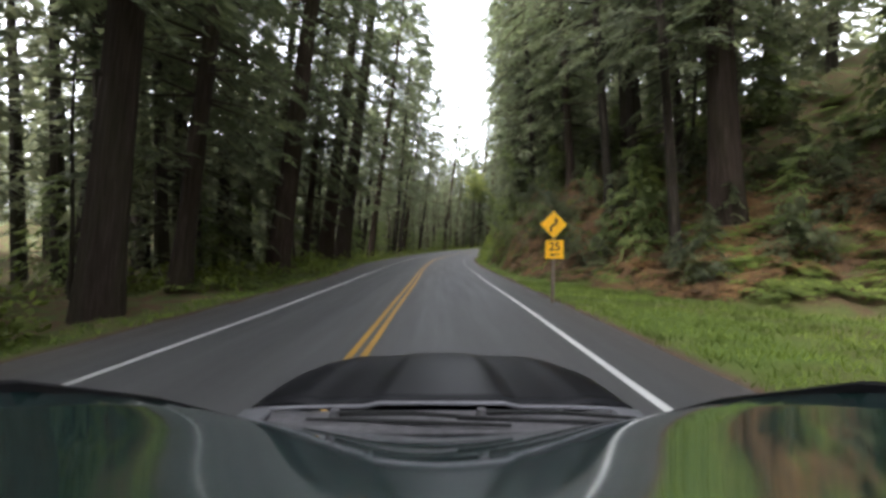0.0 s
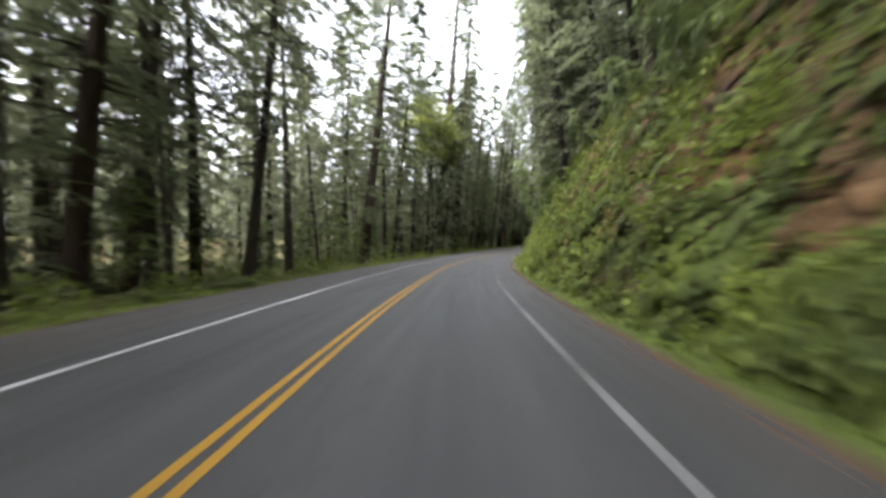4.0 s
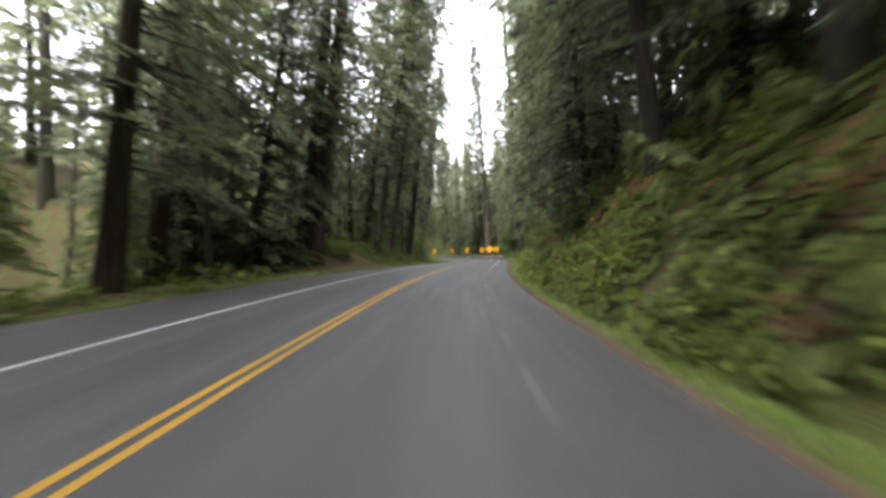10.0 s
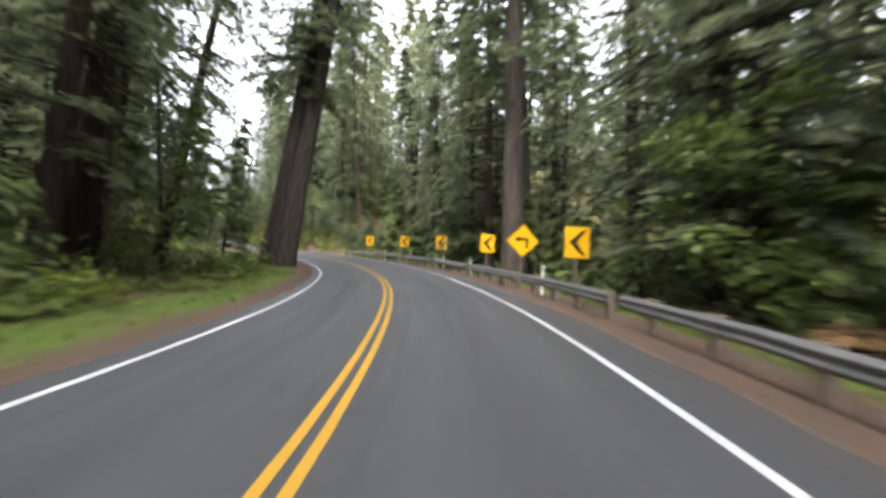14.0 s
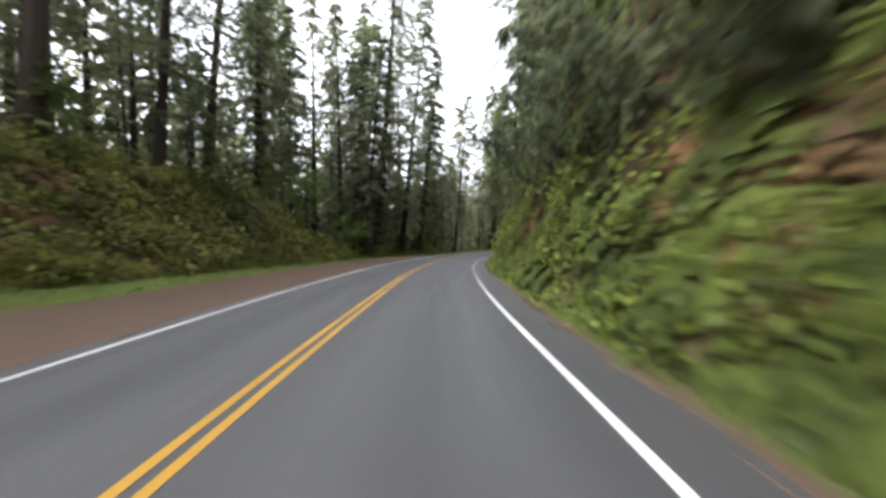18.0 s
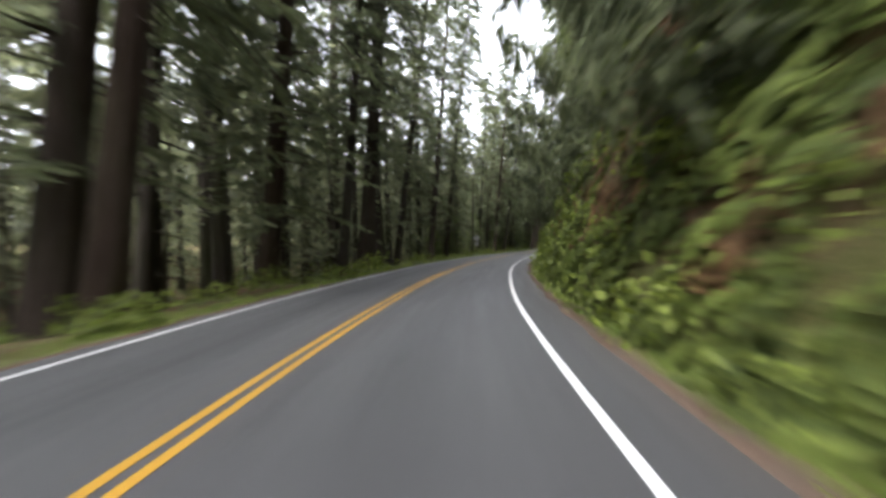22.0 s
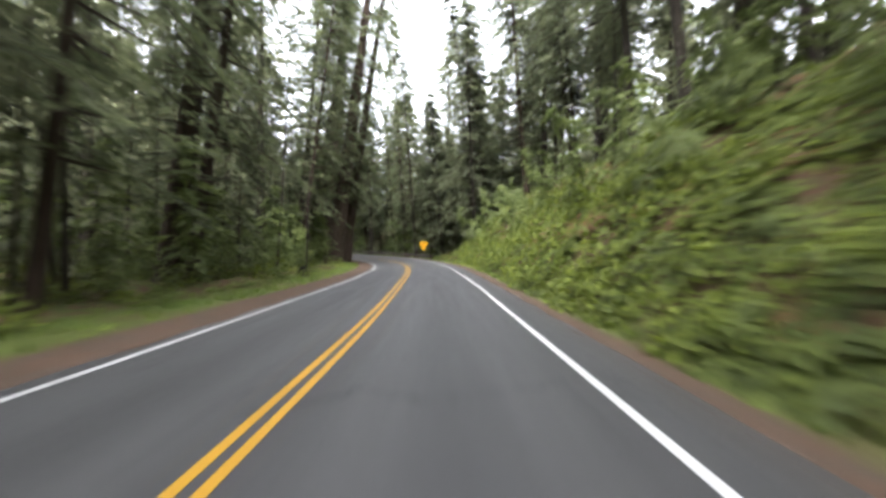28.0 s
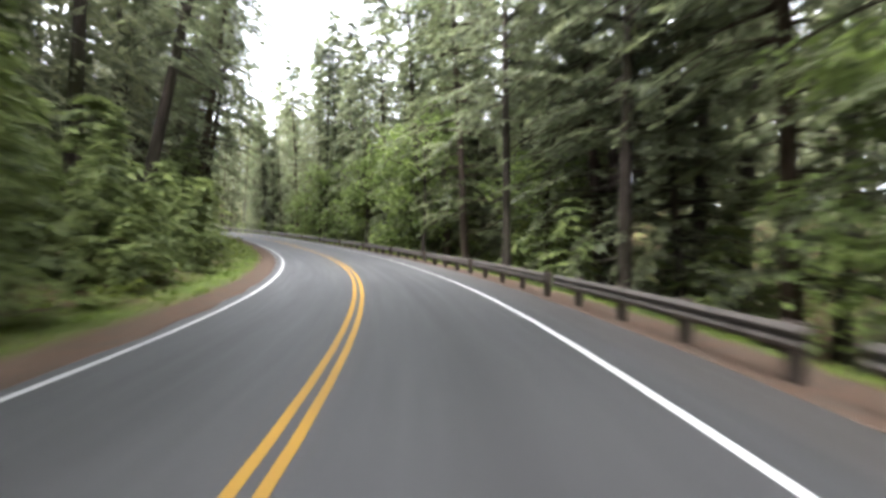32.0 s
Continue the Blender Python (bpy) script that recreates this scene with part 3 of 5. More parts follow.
def trunk_mesh(name, high, radius, mat, seed=1, sides=16, flare=0.45, flute=0.06, rows=14, bendy=0.4, stubs=10):
    g = np.random.default_rng(seed)
    k = np.linspace(0, 1, rows) ** 1.6
    th = np.linspace(0, 2 * np.pi, sides + 1)[:-1]
    rad = radius * (1 - 0.93 * k ** 0.9 + flare * np.exp(-k * high / (radius * 2.2)))
    ph = g.uniform(0, 6, 3)
    wob = 1 + flute * (np.sin(th[None] * 5 + ph[0]) + 0.7 * np.sin(th[None] * 8 + ph[1] + 3 * k[:, None])) * (0.4 + np.exp(-k * 12))[:, None]
    rr = rad[:, None] * wob
    cx, cy = bendy * np.sin(k * 3 + ph[2]) * k, bendy * np.cos(k * 2.2 + ph[0]) * k
    cx, cy = cx - cx[0], cy - cy[0]
    pts_ = np.stack([cx[:, None] + rr * np.cos(th), cy[:, None] + rr * np.sin(th), np.repeat((k * high - 0.6)[:, None], sides, 1)], -1)
    v = pts_.reshape(-1, 3).tolist()
    f = [(a * sides + b, a * sides + (b + 1) % sides, (a + 1) * sides + (b + 1) % sides, (a + 1) * sides + b) for a in range(rows - 1) for b in range(sides)]
    for _i in range(stubs):       # dead branch stubs
        z = g.uniform(0.05, 0.4) * high
        r0 = np.interp(z, k * high, rad) * 0.9
        a = g.uniform(0, 6.28)
        ln = g.uniform(0.5, 2.2)
        o = np.array([np.cos(a), np.sin(a), 0])
        b0 = o * r0 + np.array([0, 0, z])
        tip = b0 + o * ln + np.array([0, 0, -0.25 * ln])
        w = 0.03 + 0.012 * ln
        i0 = len(v)
        v += [(b0 + (0, 0, w)).tolist(), (b0 + np.cross(o, (0, 0, 1)) * w).tolist(), (b0 - (0, 0, w)).tolist(), tip.tolist()]
        f += [(i0, i0 + 1, i0 + 3), (i0 + 1, i0 + 2, i0 + 3), (i0 + 2, i0, i0 + 3)]
    me_ = bpy.data.meshes.new(name)
    me_.from_pydata(v, [], f)
    me_.polygons.foreach_set("use_smooth", np.ones(len(f), bool))
    me_.materials.append(mat)
    return me_


def crown_mesh(name, leaf_mat, bark, **kw):
    q, wood = conifer_crown(**kw)
    me_ = quads_mesh(name, np.concatenate([q, wood]), leaf_mat)
    me_.materials.append(bark)
    idx = np.zeros(len(q) + len(wood), np.int32)
    idx[len(q):] = 1
    me_.polygons.foreach_set("material_index", idx)
    return me_


tree_kinds = {}


def kind_of_tree(key, kind, label, high, radius, bark, leaf_mat, crown, seeds, group, **tr):
    """Several shapes of one kind, each a trunk mesh and a crown mesh, shared by all trees of that shape."""
    for i, sd in enumerate(seeds):
        t_ = trunk_mesh("trunk", high, radius, bark, sd, **tr)
        c_ = crown_mesh("crown", leaf_mat, bark, high=high * 0.99, seed=sd, **crown)
        tree_kinds.setdefault(key, []).append((kind, label, group, t_, c_, high, radius))


kind_of_tree("giant", "redwood_tree", "giant old redwood with fluted dark reddish bark", 58, 1.0, BARK, NEEDLE,
             dict(low=9, reach=6.8, branches=140, sprays=16, leaf=0.5, wide=0.44, droop=0.45, power=0.48, dense_low=1.1, leaflets=6, tiers=34), (1, 2, 3), "redwoods by the road",
             sides=22, rows=18, flare=0.3, flute=0.075)
kind_of_tree("pale", "redwood_tree", "giant old redwood with weathered pale grey-brown bark", 56, 1.0, BARK_PALE, NEEDLE,
             dict(low=14, reach=6.5, branches=120, sprays=16, leaf=0.5, wide=0.44, droop=0.45, power=0.48, dense_low=1.05, leaflets=6, tiers=30), (14, 15), "redwoods by the road",
             sides=22, rows=18, flare=0.3, flute=0.075)
kind_of_tree("tall", "redwood_tree", "tall slender redwood with drooping dark green sprays", 41, 0.42, BARK, NEEDLE,
             dict(low=4.5, reach=6.7, branches=150, sprays=15, leaf=0.5, wide=0.44, droop=0.42, power=0.56, dense_low=0.95, leaflets=6, tiers=30), (4, 5, 6), "redwoods by the road")
kind_of_tree("bare", "fir_tree", "tall thin fir with bare dark lower trunk", 37, 0.34, BARK_DARK, NEEDLE_GREY,
             dict(low=9, reach=6.4, branches=130, sprays=14, leaf=0.52, wide=0.44, droop=0.4, power=0.56, dense_low=0.9, leaflets=6, tiers=25), (7, 8, 13), "firs by the road", stubs=26)
kind_of_tree("spruce", "fir_tree", "dense dark fir with branches almost to the ground", 30, 0.3, BARK_DARK, NEEDLE_GREY,
             dict(low=1.2, reach=5.9, branches=160, sprays=15, leaf=0.49, wide=0.44, droop=0.38, power=0.68, dense_low=1.0, leaflets=6, tiers=32), (9, 10), "firs by the road")
kind_of_tree("young", "young_fir", "young bushy light green fir", 9, 0.1, BARK_DARK, YOUNG,
             dict(low=0.2, reach=2.5, branches=110, sprays=11, leaf=0.34, wide=0.38, droop=0.3, power=0.9, dense_low=1.3, leaflets=4, tiers=20), (11, 12), "young firs at the edge", stubs=0)


def plant_tree(key, s, l, scale=1.0, girth=None, lean=(0.0, 0.0), n=None, sink=0.0):
    shapes = tree_kinds[key]
    kind, label, group, t_, c_, high, radius = shapes[int(rng.integers(len(shapes))) if n is None else n % len(shapes)]
    x, y, z = spot(s, l)
    e = tagged(new(kind), label, "tree", group)
    # roadside trees lean a little into the gap over the road
    inward = (6.5 if l < 0 else -4.5) * float(np.clip((26 - abs(l)) / 12, 0, 1))
    m = pose(x, y, z - sink, 0, 0, math.degrees(heading(s))) @ pose(0, 0, 0, lean[0], lean[1] + inward) @ pose(0, 0, 0, 0, 0, float(rng.uniform(0, 360)))
    g = scale if girth is None else girth / (2 * radius)
    e.matrix_basis = m
    part("trunk", t_, e, m=Matrix.Diagonal((g, g, scale, 1)))
    part("crown", c_, e, m=Matrix.Diagonal((scale, scale, scale, 1)))
    return e


# great trees that stand out along the way, and two unseen behind the start: kind, along, right, girth, scale
GREAT = [("giant", 28, -9.3, 1.4, 0.9), ("giant", 45, -11.2, 1.6, 0.95), ("giant", 48, -10.2, 1.7, 1.0), ("tall", 38, -10.8, 0.7, 1.0),
         ("giant", 11.5, -7.9, 1.0, 0.9), ("giant", 9, -9.6, 1.0, 0.9), ("tall", 17, -9.0, 0.8, 1.0), ("tall", 119, -11, 1.2, 1.0),
         ("giant", 151, -11.9, 1.8, 1.0), ("giant", 161, -11.6, 1.6, 0.95), ("tall", 166, -13.5, 0.9, 1.0), ("tall", 178, -13, 1.0, 1.0),
         ("tall", 183, -8.8, 0.6, 1.0), ("giant", 195, -9.2, 1.3, 0.95), ("giant", 197, -10.8, 1.1, 0.9), ("tall", 206, -9.6, 0.9, 1.0),
         ("tall", 224, -9.8, 1.1, 1.0), ("giant", 225.5, -11.5, 1.2, 0.9), ("giant", 236, -14.9, 1.5, 1.0), ("tall", 252, -13.5, 0.9, 1.0),
         ("tall", 247, -13.6, 0.9, 0.95), ("pale", 307, -5.6, 1.6, 1.0), ("pale", 309.4, -5.3, 1.4, 0.95), ("giant", 292, -13.2, 1.5, 0.95), ("tall", 258, -17.6, 1.1, 1.0),
         ("tall", 288, -12.2, 0.9, 1.0), ("tall", 300, -15.6, 1.1, 1.0), ("giant", 270, -15.7, 1.1, 0.95), ("tall", 451, -9.4, 1.4, 1.0), ("spruce", 425, -13.5, 0.8, 1.25),
         ("tall", 462, -9.5, 1.2, 1.0), ("tall", 415, -12.0, 0.9, 1.0), ("giant", 450.5, -7.3, 0.95, 0.95), ("giant", 473, -8.2, 1.2, 1.0),
         ("giant", 487, -19, 1.8, 1.0), ("tall", 536, -13.2, 1.0, 1.0), ("tall", 521, -6.9, 0.65, 1.0),
         ("tall", 543, -12.0, 0.7, 1.0), ("giant", 560, -6.4, 1.7, 0.95), ("tall", 571, -10.4, 0.8, 1.0), ("giant", 612, -14.4, 1.5, 1.0),
         ("tall", 611, -12.6, 0.8, 1.0), ("tall", 597, -9.4, 0.45, 0.9),
         ("giant", 644, -8.2, 2.2, 1.0), ("giant", 648.5, -6.5, 1.7, 0.95), ("giant", 665.5, -6.2, 1.7, 1.0), ("tall", 646, -11.6, 1.2, 1.0),
         ("tall", 634, -11.4, 0.6, 0.9), ("pale", 296, 8.4, 1.4, 1.0), ("pale", 298.5, 10.8, 1.0, 1.0),
         ("giant", 271.5, 8.8, 1.5, 0.95), ("tall", 267, 10.4, 0.8, 1.0), ("tall", 286, 12.5, 1.2, 0.95), ("tall", 240, 10.8, 0.8, 1.0), ("spruce", 246, 9.8, 0.6, 1.0), ("tall", 251.5, 11.4, 0.9, 1.0), ("spruce", 257, 10.0, 0.6, 1.0), ("tall", 262.5, 11.6, 0.9, 1.0),
         ("bare", 279, 11.2, 0.7, 1.0), ("spruce", 282.5, 10.8, 0.6, 1.0), ("tall", 291, 13.0, 0.9, 1.0), ("tall", 303, 10.2, 0.8, 1.0), ("spruce", 308, 11.5, 0.6, 1.0), ("tall", 232, 11.8, 0.8, 1.0), ("spruce", 226, 10.4, 0.6, 1.0), ("bare", 682, 17.0, 0.75, 1.0),
         ("bare", 680, 11.0, 0.65, 1.0), ("giant", 668, 11.4, 1.0, 0.9), ("bare", 685.5, 8.3, 0.5, 0.95), ("tall", 676, 14.0, 0.7, 0.9),
         ("tall", 661, 9.4, 0.6, 0.95), ("spruce", 655, 11.4, 0.6, 1.0), ("tall", 694, 10.0, 0.7, 1.0), ("tall", 701, 12.0, 0.8, 1.0), ("tall", 706, 15.0, 0.8, 1.0), ("tall", 712, -9.5, 0.8, 1.0), ("tall", 715, -8.8, 0.6, 0.9),
         ("bare", 18.5, 11.6, 0.5, 0.9), ("giant", 19.5, 14.4, 1.3, 1.0), ("tall", 23, 16.5, 1.0, 1.0), ("giant", 33, 16, 1.6, 1.0),
         ("bare", 27, 12.0, 0.6, 1.0), ("tall", 35, 12.0, 0.7, 1.1), ("spruce", 43, 10.5, 0.6, 1.0), ("spruce", 52, 10.5, 0.6, 1.0),
         ("tall", 47, 11.4, 0.8, 1.0), ("pale", 371, -19.5, 1.2, 1.0), ("tall", 379, -19.0, 0.9, 1.0), ("bare", 362, -20.5, 0.6, 1.0),
         ("bare", 29, 14.5, 0.7, 1.0), ("tall", 12, 17.5, 0.9, 1.0), ("giant", -6, 15, 1.5, 0.9), ("giant", -14, 12.5, 1.5, 0.9)]
# a close row on the right-hand bank, leaning over the road
for s_ in (130, 146, 155, 186, 200, 208, 512, 526, 540, 566, 581):
    GREAT.append(("tall", s_, 9.6 + 0.3 * (s_ % 3), 0.7, 1.0))
for s_ in (138, 163, 193, 216, 519, 533, 547, 573):
    GREAT.append(("spruce", s_, 9.4 + 0.3 * (s_ % 3), 0.55, 1.0))
for key, s_, l_, girth, sc in GREAT:
    plant_tree(key, s_, l_, sc, girth, (float(rng.uniform(-1.5, 1.5)), float(rng.uniform(-1.5, 1.5))))


def forest_edge_left(s):
    return LANE_L + paved_left(s) + dirt_left(s) + grass_left(s)


def forest_edge_right(s):
    return LANE_R + paved_right(s) + dirt_right(s) + grass_right(s)


def too_near(s, l, rad=3.0):
    return any((s - a[1]) ** 2 + (l - a[2]) ** 2 < (rad + a[3]) ** 2 for a in GREAT)


# the first rows of the wood, tree by tree; begun unseen behind the start for their shade
for s_ in np.arange(-57, 760, 5.2):
    for row, (d0, d1) in enumerate(((1.6, 5.0), (5.5, 11.0))):
        s1 = s_ + rng.uniform(-2.4, 2.4)
        l1 = -forest_edge_left(s1) - rng.uniform(d0, d1)
        clearing = row == 0 and (106 < s1 < 135 or 602 < s1 < 650) or 312 < s1 < 342 and row == 0 or 332 < s1 < 402 and l1 > -float(forest_edge_left(s1)) - 7
        if too_near(s1, l1) or clearing or rng.random() < ((0.97 if row == 0 else 0.6) if 414 < s1 < 522 else 0.65 if 652 < s1 < 705 else 0.4 if row == 0 else 0.6 if 330 < s1 < 402 else 0.5 if 50 < s1 < 135 or 515 < s1 < 625 else 0.22):
            continue
        key = ["tall", "bare", "bare", "tall", "young", "spruce"][int(rng.integers(6))]
        if (440 < s1 < 520 or -4 < s1 < 24) and key in ("young", "spruce"):
            key = "bare"
        if (670 < s1 < 720 or 252 < s1 < 300 or 575 < s1 < 632) and row == 0:
            key = "young"
        sc = rng.uniform(0.9, 1.3) if key != "young" else rng.uniform(0.5, 1.1)
        plant_tree(key, s1, l1, sc, None, (float(rng.uniform(-2, 2)), float(rng.uniform(-2, 2))))
# trees at s < 0 are out of view, added to shade the first slope
for s_ in [*np.arange(-56, 770, 5.0), *np.arange(652, 770, 5.0)]:
    s1 = s_ + rng.uniform(-3, 3)
    b = float(bank_right(s1))
    d = float(bank_run(s1)) + rng.uniform(0.6 if 340 < s1 < 482 else -1.8, 5.0) if b > 2 else rng.uniform(4.5, 13)
    l1 = forest_edge_right(s1) + d
    if too_near(s1, l1, 1.5) or (0 < s1 < 16 and d < 4):
        continue
    key = ["tall", "spruce", "bare", "spruce"][int(rng.integers(4))]
    if 588 < s1 < 636:            # the bank lies open before the last bend
        l1, key = l1 + 4.0, "bare"
    plant_tree(key, s1, l1, rng.uniform(0.75, 1.1), None, (float(rng.uniform(-3, 3)), float(rng.uniform(-4, 2))))


# broad firs that close the view at the end of the turnout, and behind the bank top before the last bend
for s_, l_, sc in ((401, -11.5, 0.9), (408, -15.5, 1.1), (413, -19, 1.2), (422, -24, 1.3), (436, -27, 1.3), (405, -24, 1.15), (395, -22, 1.0),
                   (641, 10.5, 1.0), (648, 14.5, 1.1), (640, 17.5, 1.1), (655, 19, 1.15), (650, 24, 1.15)):
    plant_tree("spruce", s_, l_, sc, None, (float(rng.uniform(-2, 2)), float(rng.uniform(-2, 2))))


def stand(ob, s, l, yaw=0.0, tip=0.0, sink=0.0):
    x, y, z = spot(s, l)
    ob.matrix_basis = pose(x, y, z - sink, 0, tip, math.degrees(heading(s)) + yaw)
    return ob


# the deeper wood, which nobody could count
def wood_template(high, radius, low, reach, branches, sprays, leaf, seed, power=0.48, wide=0.36, leaflets=1):
    q, _w = conifer_crown(high, low, reach, branches, sprays, leaf, 0.42, power, seed, wide, 0.88, leaflets)
    tr = grid_quads(tube([(0, 0, -1), (0, 0, high * 0.3), (0.2, 0, high * 0.7), (0.2, 0, high)], [radius * 1.2, radius * 0.8, radius * 0.35, 0.02], 7))
    return q, tr


deep = [wood_template(42, 0.45, 4, 7.7, 110, 11, 0.92, 21, 0.58, 0.44, 2), wood_template(36, 0.4, 5, 7.3, 105, 11, 0.92, 22, 0.6, 0.44, 2), wood_template(30, 0.34, 0.8, 6.8, 110, 10, 0.9, 23, 0.72, 0.44, 2),
        wood_template(15, 0.15, 0.2, 4.4, 80, 9, 0.7, 24, 0.8, 0.42, 2), wood_template(44, 0.5, 2, 7.6, 75, 8, 2.2, 25, 0.7, 0.44), wood_template(26, 0.4, 0.5, 6.6, 75, 8, 2.0, 26, 0.8, 0.44)]
places = []
for s_ in np.arange(-50, 815, 6.6):
    for d in (12, 17, 23, 31, 42) if 296 < s_ < 350 or 400 < s_ < 510 or s_ > 620 or s_ < 10 else (12, 17, 24, 34):
        if 328 < s_ < 402 and d < 16 and rng.random() < 0.6 or 238 < s_ < 300 and rng.random() < 0.35:
            continue
        places.append((s_ + rng.uniform(-3.2, 3.2), -float(forest_edge_left(s_)) - d + 3 + rng.uniform(-2.5, 2.5)))
    open_side = 272 < s_ < 336 or s_ > 640 or s_ < 20
    for d in (13, 18, 26, 36) if open_side else (13, 20, 29):
        places.append((s_ + rng.uniform(-3, 3), float(forest_edge_right(s_)) + d + rng.uniform(-3, 3)))
places = np.array([pl for pl in places if not too_near(*pl, rad=2.0)])
leafy, woody = [], []
thin = rng.choice(6, len(places), p=(0.12, 0.14, 0.28, 0.46, 0, 0))
full = rng.choice(6, len(places), p=(0.2, 0.22, 0.36, 0.22, 0, 0))
pick = np.where(places[:, 1] < 0, np.where((places[:, 0] < 120) | (places[:, 0] > 455) & (places[:, 0] < 560), full, thin), rng.choice(6, len(places), p=(0.22, 0.22, 0.32, 0.24, 0, 0)))
far_back = np.abs(places[:, 1]) > 31
pick[far_back] = np.where(rng.random(far_back.sum()) < 0.2, 4, 5)
for i, (q, tr) in enumerate(deep):
    pl = places[pick == i]
    yaw, sc = rng.uniform(0, 6.28, len(pl)), rng.uniform(0.75, 1.2, len(pl))
    at_ = spot(pl[:, 0], pl[:, 1])
    leafy.append(scatter(q, at_, yaw, sc))
    woody.append(scatter(tr, at_, yaw, sc))
wood = tagged(new("deep_woods"), "deep dark conifer wood behind the roadside trees", "woods", kind="stuff")
# slim stems crowded between the great trees
n_slim = 300
ps = np.where(rng.random(n_slim) < 0.75, -1, 1)
sl = rng.uniform(-20, 700, n_slim)
ed = np.where(ps > 0, forest_edge_right(sl) + bank_run(sl) + rng.uniform(1.5, 11, n_slim), -forest_edge_left(sl) - 2.5 - 17 * rng.random(n_slim))
ok = ~((sl > 316) & (sl < 404) & (ps < 0) & (ed > -forest_edge_left(sl) - 7)) & ~((sl < 22) & (ps > 0))
sl, ed = sl[ok], ed[ok]
lean_slim = np.stack([rng.normal(0, 0.05, len(sl)), rng.normal(0, 0.05, len(sl)), np.ones(len(sl))], -1)
slim = grid_quads(tube([(0, 0, -0.6), (0.1, 0.05, 6), (-0.08, 0.1, 14), (0.05, -0.05, 25)], [0.2, 0.15, 0.11, 0.04], 7))
woody.append(scatter(slim, spot(sl, ed), rng.uniform(0, 6.28, len(sl)), rng.uniform(0.4, 0.8, len(sl)), lean_slim))
part("trunks", quads_mesh("trunks", np.concatenate(woody), BARK_DARK), wood)
part("foliage", quads_mesh("foliage", np.concatenate(leafy), HAZED_NEEDLE), wood)

# the wood beyond the rim
fx, fy = np.meshgrid(np.arange(-150, 460, 9.0), np.arange(-150, 860, 9.0), indexing="ij")
fx, fy = fx.ravel() + rng.uniform(-3.5, 3.5, fx.size), fy.ravel() + rng.uniform(-3.5, 3.5, fx.size)
fd, _z, fside = from_road(fx, fy)
m_ = (fd > 62) & (fd < 128)
fx, fy, fside = fx[m_], fy[m_], fside[m_]
rim = tagged(new("rim_woods"), "dense conifer wood on the hills beyond the road", "woods", kind="stuff")
q, tr = wood_template(38, 0.45, 0.5, 7.5, 56, 5, 3.3, 27, 0.8, 0.46)
at_ = np.stack([fx, fy, rim_height(fx, fy) - 0.5], -1)
yaw, sc = rng.uniform(0, 6.28, len(fx)), rng.uniform(0.55, 1.0, len(fx)) * np.where(fside > 0, 1.1, 0.9)
part("foliage", quads_mesh("foliage", scatter(q, at_, yaw, sc), HAZED_NEEDLE), rim)
part("trunks", quads_mesh("trunks", scatter(tr, at_, yaw, sc), BARK_DARK), rim)


# ferns and shrubs
def fern_quads(fronds, leaflets, seed, spread=0.75):
    g = np.random.default_rng(seed)
    out_q = []
    for i in range(fronds):
        a = i / fronds * 6.283 + g.uniform(-0.3, 0.3)
        ln = g.uniform(0.75, 1.15)
        rise = g.uniform(0.35, 0.75)
        t = np.linspace(0.12, 1, leaflets)
        o = np.array([np.cos(a), np.sin(a), 0])
        sp = o[None] * (spread * ln * t)[:, None]
        sp[:, 2] = rise * ln * (1.5 * t - 1.55 * t ** 2)
        w = 0.2 * ln * np.sin(np.clip(t * 0.9 + 0.12, 0, 1) * np.pi) + 0.03
        sd = np.cross(o, (0, 0, 1))
        for sg in (1, -1):
            d = sg * sd[None] + o[None] * 0.45
            d = np.repeat(d, leaflets, 0)
            d[:, 2] -= 0.25
            out_q.append(leaf_quads(sp, d, w, np.full(leaflets, 1.25 * ln * spread / leaflets), np.array([0, 0, 1.0]) + g.normal(0, 0.15, (leaflets, 3))))
    return np.concatenate(out_q)


def fern_tris(fronds, leaflets, seed, spread=0.75):
    q = fern_quads(fronds, leaflets, seed, spread)
    w = (q[:, 1] - q[:, 3]) * 0.5
    return np.stack([q[:, 0] + w, q[:, 2], q[:, 0] - w], 1)


def shrub_quads(leaves, seed, leaf=0.16, shape=(0.7, 0.7, 0.6)):
    g = np.random.default_rng(seed)
    d = unit(g.normal(0, 1, (leaves, 3)))
    d[:, 2] = np.abs(d[:, 2]) * 0.9
    r = g.uniform(0.45, 1.0, (leaves, 1)) ** 0.6
    pos = d * r * np.array(shape) * (1 + 0.25 * np.sin(d[:, :1] * 5 + seed) * np.cos(d[:, 1:2] * 4))
    dr = d * 0.6 + g.normal(0, 0.5, (leaves, 3))
    dr[:, 2] -= 0.25
    ln = leaf * g.uniform(0.7, 1.4, leaves)
    return leaf_quads(pos, dr, ln, ln * 0.72, np.array([0, 0, 1.0]) + g.normal(0, 0.6, (leaves, 3)))


def slope_normal(s, l):
    a, b, c, d = spot(s + 0.6, l), spot(s - 0.6, l), spot(s, l + 0.6), spot(s, l - 0.6)
    n = np.cross(c - d, a - b)
    return unit(n * np.sign(n[:, 2:3]))


def lean_of(s, l, k):
    n = slope_normal(s, l) * k
    n[:, 2] += 1 - k
    return n


